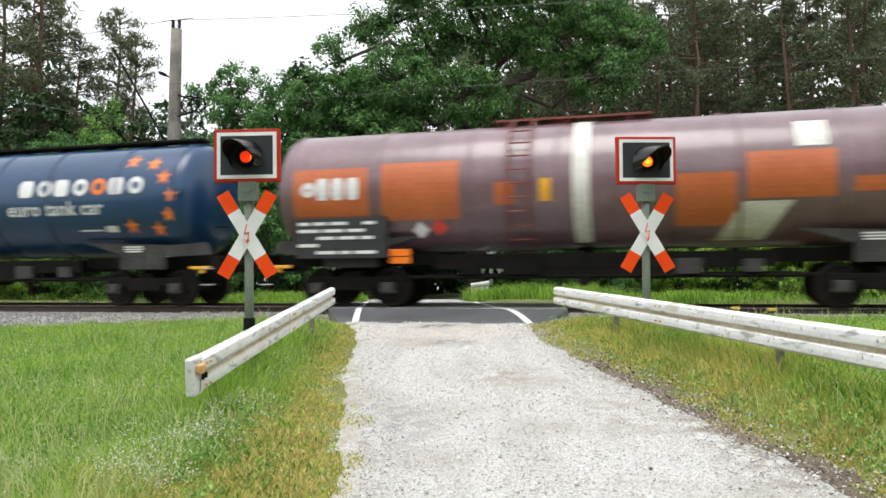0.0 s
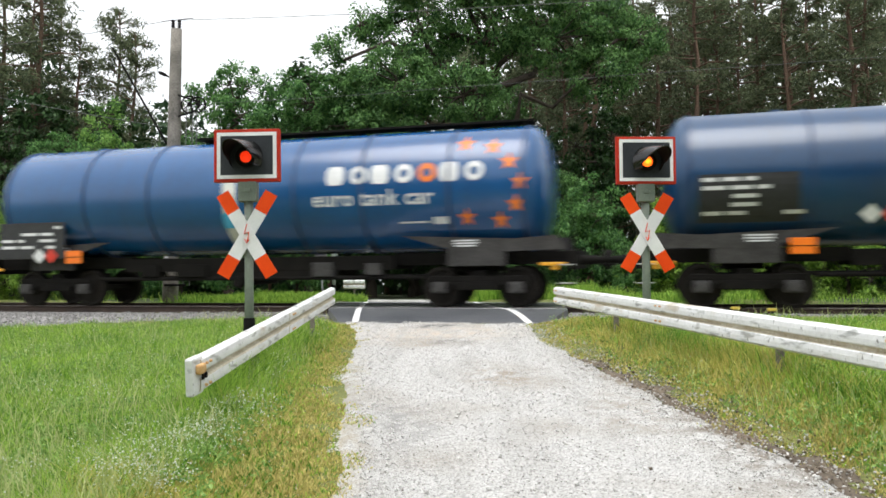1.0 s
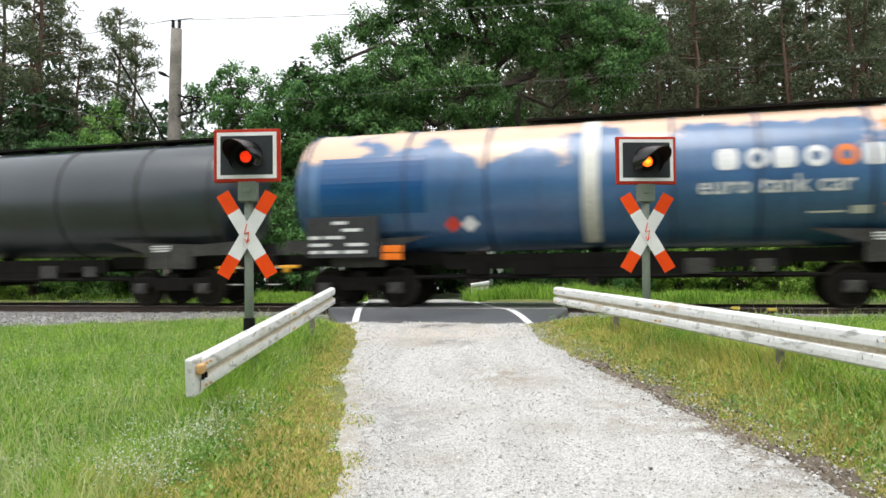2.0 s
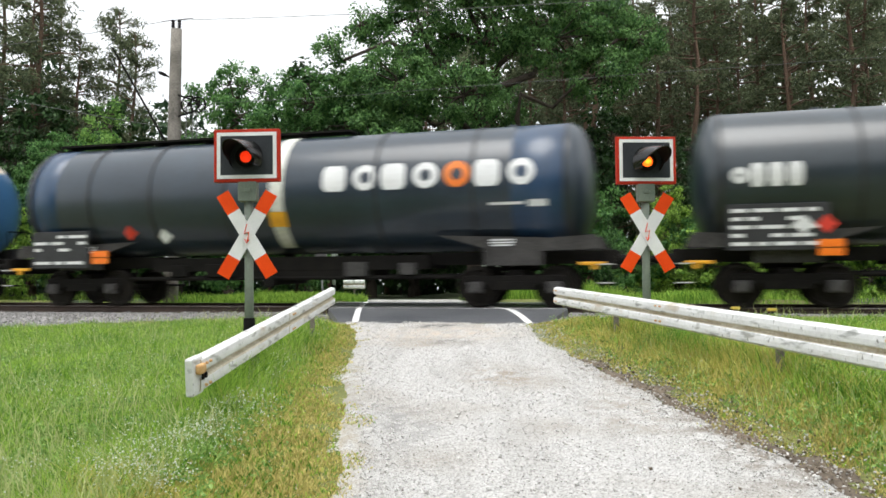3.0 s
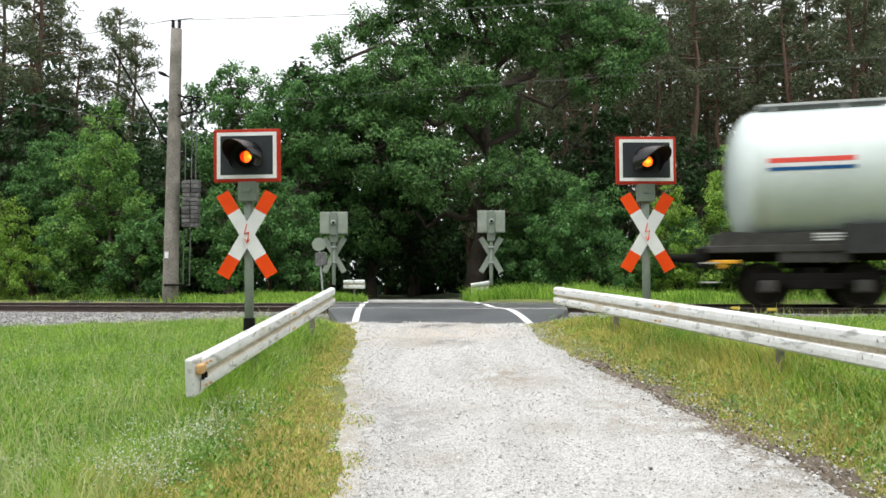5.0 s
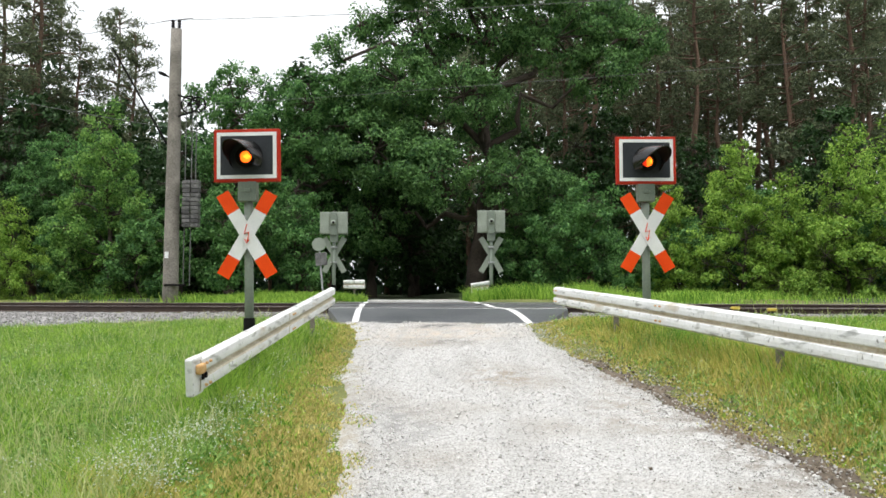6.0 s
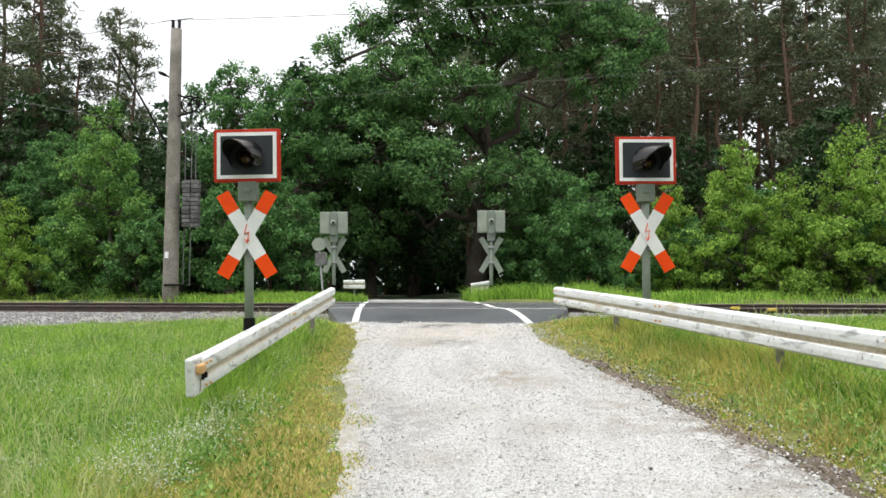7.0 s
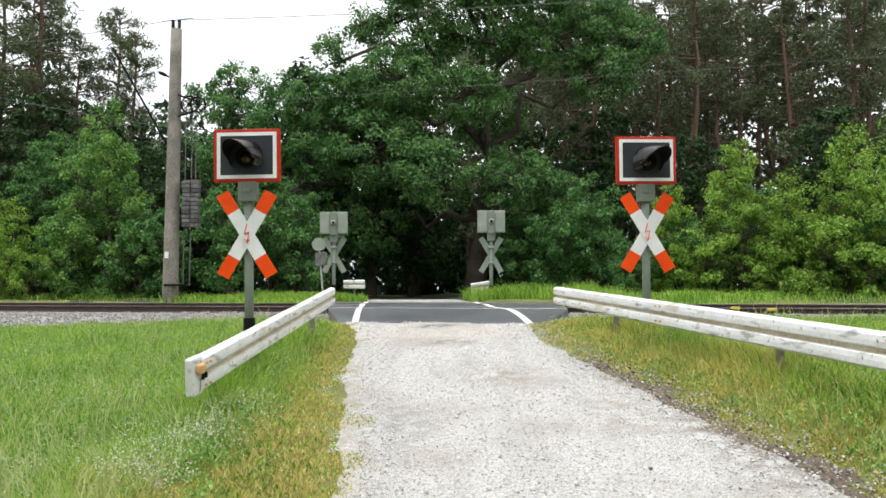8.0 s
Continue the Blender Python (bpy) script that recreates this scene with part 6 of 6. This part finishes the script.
def blades(name, places, heights, rng, mat, label, width=0.0046, category="grass"):
    """Bent blades of grass: two joints and a tip each."""
    n = len(places)
    p = np.array(places)
    h = np.array(heights)[:, None]
    a = rng.uniform(0, 6.2832, n)
    side = np.stack((np.cos(a), np.sin(a), np.zeros(n)), 1) * (width * rng.uniform(0.6, 1.5, (n, 1)))
    b = rng.uniform(0, 6.2832, n)
    lean = np.stack((np.cos(b), np.sin(b), np.zeros(n)), 1) * rng.uniform(0.1, 0.95, (n, 1)) * h
    up = np.array((0, 0, 1.0))
    mid = p + up * h * 0.6 + lean * 0.4
    tip = p + up * h * 0.95 + lean
    verts = np.stack((p - side, p + side, mid - side * 0.8, mid + side * 0.8, tip), 1).reshape(-1, 3)
    me = bpy.data.meshes.new(name)
    me.vertices.add(5 * n)
    me.vertices.foreach_set("co", verts.astype(np.float32).ravel())
    tri = (np.arange(n)[:, None] * 5 + np.array((0, 1, 3, 0, 3, 2, 2, 3, 4))).astype(np.int32).ravel()
    me.loops.add(9 * n)
    me.loops.foreach_set("vertex_index", tri)
    me.polygons.add(3 * n)
    me.polygons.foreach_set("loop_start", np.arange(0, 9 * n, 3, dtype=np.int32))
    me.materials.append(mat)
    me.update(calc_edges=True)
    return tagged(new(name, me), label, category, kind="stuff")


def grow_grass():
    rng = np.random.default_rng(77)
    lush, lh, dry, dh, flowers = [], [], [], [], []
    made = 0
    while made < 180000:
        y = 3.6 * (21.5 / 3.6) ** (rng.random() ** 0.85)
        x = rng.uniform(-0.6 * y - 0.6, 0.6 * y + 0.6)
        q = off_track(x, y)
        if q > -3.15 or (q > -3.8 and rng.random() < 0.5):
            continue
        l, r = road_edge(y)
        if -4 < q and -2.3 < x < 2.4:
            continue
        out = max(l - x, x - r)
        if y > 15 and -2.2 < x < 2.2:
            continue
        thin = noise.noise((x * 2.2, y * 2.2, 9))
        if out < -0.05 + 0.3 * thin or rng.random() > min(1, max(0.2, (out + 0.1) / 0.45 + 0.4 * thin)):
            continue
        made += 1
        patch = noise.noise((x * 0.55, y * 0.55, 21)) + 0.5 * noise.noise((x * 1.7, y * 1.7, 31))
        z = ground_height(x, y) - 0.015
        k = min(1, max(0, (out - 0.1) / 0.9))
        right = x > 1
        dryness = (1 - k) * 0.75 + (0.44 if right and out < 1.4 else 0.0) + 0.6 * patch
        if not right:
            near = min(1, max(0, (8.5 - y) / 4))
            dryness = min(0.72, max(0, 1 - (out - 0.1) / (0.6 + 0.7 * near) + 0.9 * patch)) * 0.95 + 0.14 * patch - 0.06
        hgt = (0.03 + (0.095 if right else 0.085) * k) * (1 + 0.7 * patch) * rng.uniform(0.35, 1.5)
        hgt *= min(1, 0.55 + 0.45 * (y - 3.6) / 3) * (1 - 0.4 * min(1, max(0, dryness)))
        if -4.6 < q:
            hgt *= 0.55
        rail_gap = abs(x - (-2.155 + 0.034 * (y - 6.5))) if x < 0 else abs(x - (3.47 - 0.191 * (y - 6.2)))
        if rail_gap < 0.5:
            hgt *= 2.3 - 2.0 * rail_gap
        if rng.random() < dryness:
            dry.append((x, y, z)), dh.append(hgt * 0.95)
        else:
            lush.append((x, y, z)), lh.append(hgt)
    weeds = []
    while len(weeds) < 52000:
        y = 3.6 * (19 / 3.6) ** (rng.random() ** 0.8)
        x = rng.uniform(-0.6 * y - 0.5, -0.9) if rng.random() < 0.72 else rng.uniform(1.6, 0.6 * y + 0.5)
        l, r = road_edge(y)
        clump = noise.noise((x * 3.3, y * 3.3, 41))
        if l - (0.4 + 0.8 * rng.random()) < x < r + 0.3 or off_track(x, y) > -3.7 or clump < -0.12 + 0.3 * (rng.random() - 0.5):
            continue
        weeds.append((x, y, ground_height(x, y) + (0.06 + 0.16 * clump) * rng.uniform(0.3, 1.3)))
    me = leaf_mesh("meadow_weeds", np.array(weeds), np.zeros((len(weeds), 3)), rng, 0.042, 0.02, WEED)
    tagged(new("meadow_weeds", me), "low leafy weeds in the meadow grass", "weeds", kind="stuff")
    short, shh = [], []
    while len(short) < 62000:
        y = 3.6 * (15.2 / 3.6) ** (rng.random() ** 0.9)
        l, r = road_edge(y)
        left = rng.random() < 0.58
        out = rng.uniform(-0.3, 1.1)
        x = l - out if left else r + out
        if noise.noise((x * 2.1, y * 2.1, 55)) + 0.5 * noise.noise((x * 8, y * 8, 56)) + 0.5 * (rng.random() - 0.5) < (0.16 - 1.9 * out if out < 0.25 else -0.32):
            continue
        base = ground_height(x, y) if out > 0 else plain_height(x, y) + 0.02
        short.append((x, y, base))
        shh.append(rng.uniform(0.02, 0.07) * (0.45 + 0.8 * min(1, max(0, out + 0.2))))
    cut = [i for i in range(len(short)) if rng.random() < 0.8]
    keep = sorted(set(range(len(short))) - set(cut))
    blades("dry_turf", [short[i] for i in cut], [shh[i] for i in cut], rng, TURF, "short brown-yellow turf at the lane's edges", 0.007)
    blades("green_turf", [short[i] for i in keep], [shh[i] for i in keep], rng, LUSH, "short green turf at the lane's edges", 0.007)
    stalks, sh = [], []
    for _ in range(6500):
        y = 4.0 * 4.2 ** rng.random()
        x = rng.uniform(-0.58 * y, -1.7) if rng.random() < 0.7 else rng.uniform(2.2, 0.58 * y + 0.5)
        l, r = road_edge(y)
        if l - 0.35 < x < r + 0.35 or off_track(x, y) > -3.6:
            continue
        stalks.append((x, y, ground_height(x, y)))
        sh.append(rng.uniform(0.14, 0.36))
    blades("grass_stalks", stalks, sh, rng, STRAW, "thin pale seeding grass stalks", 0.003)
    while len(flowers) < 3400:
        y = 3.9 * 3.6 ** rng.random()
        pick = rng.random()
        x = rng.normal(-1.75, 0.28) if pick < 0.45 else rng.uniform(-0.58 * y, -1.5) if pick < 0.88 else rng.normal(3.3, 0.4)
        l, r = road_edge(y)
        if l - (0.3 + 0.9 * rng.random()) < x < r + 0.3 or noise.noise((x * 1.1, y * 1.1, 61)) + 0.6 * noise.noise((x * 3.5, y * 3.5, 62)) < (0.0 if pick < 0.45 else 0.2):
            continue
        flowers.append((x, y, ground_height(x, y) + rng.uniform(0.08, 0.26), rng.uniform(0.0035, 0.0085)))
    blades("lush_grass", lush, lh, rng, LUSH, "lush green meadow grass before the track")
    blades("dry_grass", dry, dh, rng, DRY, "yellowed dry grass along the verges")
    loose_stones("white_flowers", flowers, FLOWER, "tiny white flower heads in the grass", "flowers")
    far, fh = [], []
    while len(far) < 34000:
        x, y = rng.uniform(-15, 16), rng.uniform(18, 31)
        q = off_track(x, y)
        c = -0.5 - 0.085 * (y - 22)
        if q < 2.3 or abs(x - c) < 1.75 + 0.2 * noise.noise((x, y, 0)) or q > 9.5:
            continue
        if q < 5.2 and -3.4 < x < 3.5:
            continue
        bank = min(1, max(0.04, (x + 9.2) / 2.5)) if x < 0 else min(1, max(0.04, (9.6 - x) / 3))
        if rng.random() > bank:
            continue
        far.append((x, y, ground_height(x, y) - 0.02))
        fh.append(rng.uniform(0.1, 0.42) * (1 + 0.6 * noise.noise((x * 0.7, y * 0.7, 3))) * (1.35 if 0.8 < x < 5 else 0.8))
    blades("far_grass", far, fh, rng, LUSH, "tall grass on the bank beyond the track", 0.0095)


def make_bare_earth():
    """Dark crumbled earth where the verge breaks off to the lane."""
    verts, faces = [], []
    ys = list(np.arange(3.6, 10.4, 0.08))
    for y in ys:
        _, r = road_edge(y)
        w = max(0.06, 0.17 + 0.03 * max(0, 6 - y) + 0.3 * noise.noise((y * 1.7, 0, 4)) + 0.08 * noise.noise((y * 7, 3, 4)))
        for u in (-0.5, -0.15, 0.3, 0.7, 1.0):
            x = r + u * w
            lumps = 0.02 + 0.035 * noise.noise((x * 5, y * 5, 2)) + 0.02 * noise.noise((x * 14, y * 14, 3))
            verts.append((x, y, max(ground_height(x, y), plain_height(x, y) + 0.03 * (u < 0.3)) + lumps - 0.03 * (u in (-0.5, 1.0))))
    for j in range(len(ys) - 1):
        for i in range(4):
            a = j * 5 + i
            faces.append((a, a + 1, a + 6, a + 5))
    tagged(new("bare_earth", mesh_of("bare_earth", verts, faces, [MUD], True)), "dark crumbling bare earth at the lane's edge", "ground", kind="structure")
    rng = np.random.default_rng(4)
    places = []
    for _ in range(1100):
        y = rng.uniform(4.2, 11)
        _, r = road_edge(y)
        x = r + rng.normal(0.08, 0.15)
        places.append((x, y, ground_height(x, y) + 0.05, rng.uniform(0.005, 0.013) * (2.2 if rng.random() < 0.06 else 1)))
    for _ in range(420):
        y = 3.8 * 3.6 ** rng.random()
        l, r = road_edge(y)
        x = rng.uniform(l, r)
        places.append((x, y, plain_height(x, y) + 0.035, rng.uniform(0.004, 0.009) * (2.2 if rng.random() < 0.08 else 1)))
    loose_stones("earth_crumbs", places, MUD, "crumbs of dark earth at the lane's edge", "earth")


make_bare_earth()
grow_grass()


# ---- what moves ----
SPEED = 26.0


def lamp_turn(rows, up):
    """Turns of the signal lamp: 0 shows its glowing half, 180 its dark half."""
    return [(t, pose(0, -0.082, up - 0.03, 0, 0, a)) for t, a in rows]


def motions():
    turn = pose(0, 0, 0, CANT, 0, TRACK_TURN)
    for w, c in TRAIN:
        walk(w, [(t, Matrix.Translation(on_track(c + SPEED * t, 0, deck(0))) @ turn) for t in (0.0, 2.0, 4.0, 6.0, 8.0)])
    dim = 120
    left, right = [(0.0, 100), (0.1, dim)], [(0.0, 0), (0.2, 0), (0.25, 50), (0.3, dim)]
    for k in range(7):
        a = 0.22 + 0.958 * k
        left += [(a - 0.07, dim), (a, 50), (a + 0.07, 0), (a + 0.53, 0), (a + 0.58, 50), (a + 0.65, dim)]
        b = 0.7 + 0.958 * k
        if b < 6.3:
            right += [(b - 0.07, dim), (b, 50), (b + 0.05, 0), (b + 0.46, 0), (b + 0.52, 50), (b + 0.58, dim)]
    left = [r for r in left if r[0] < 6.58] + [(6.62, 60), (6.7, dim), (6.85, dim), (6.92, 180), (7.0, 240), (8.0, 240)]
    right = [r for r in right if r[0] < 6.4] + [(6.4, dim), (6.45, 50), (6.5, 0), (6.6, 20), (6.7, 90), (6.85, dim), (6.92, 180), (7.0, 240), (8.0, 240)]
    walk(lamp_l, lamp_turn(left, 2.76))
    walk(lamp_r, lamp_turn(right, 2.68))


motions()
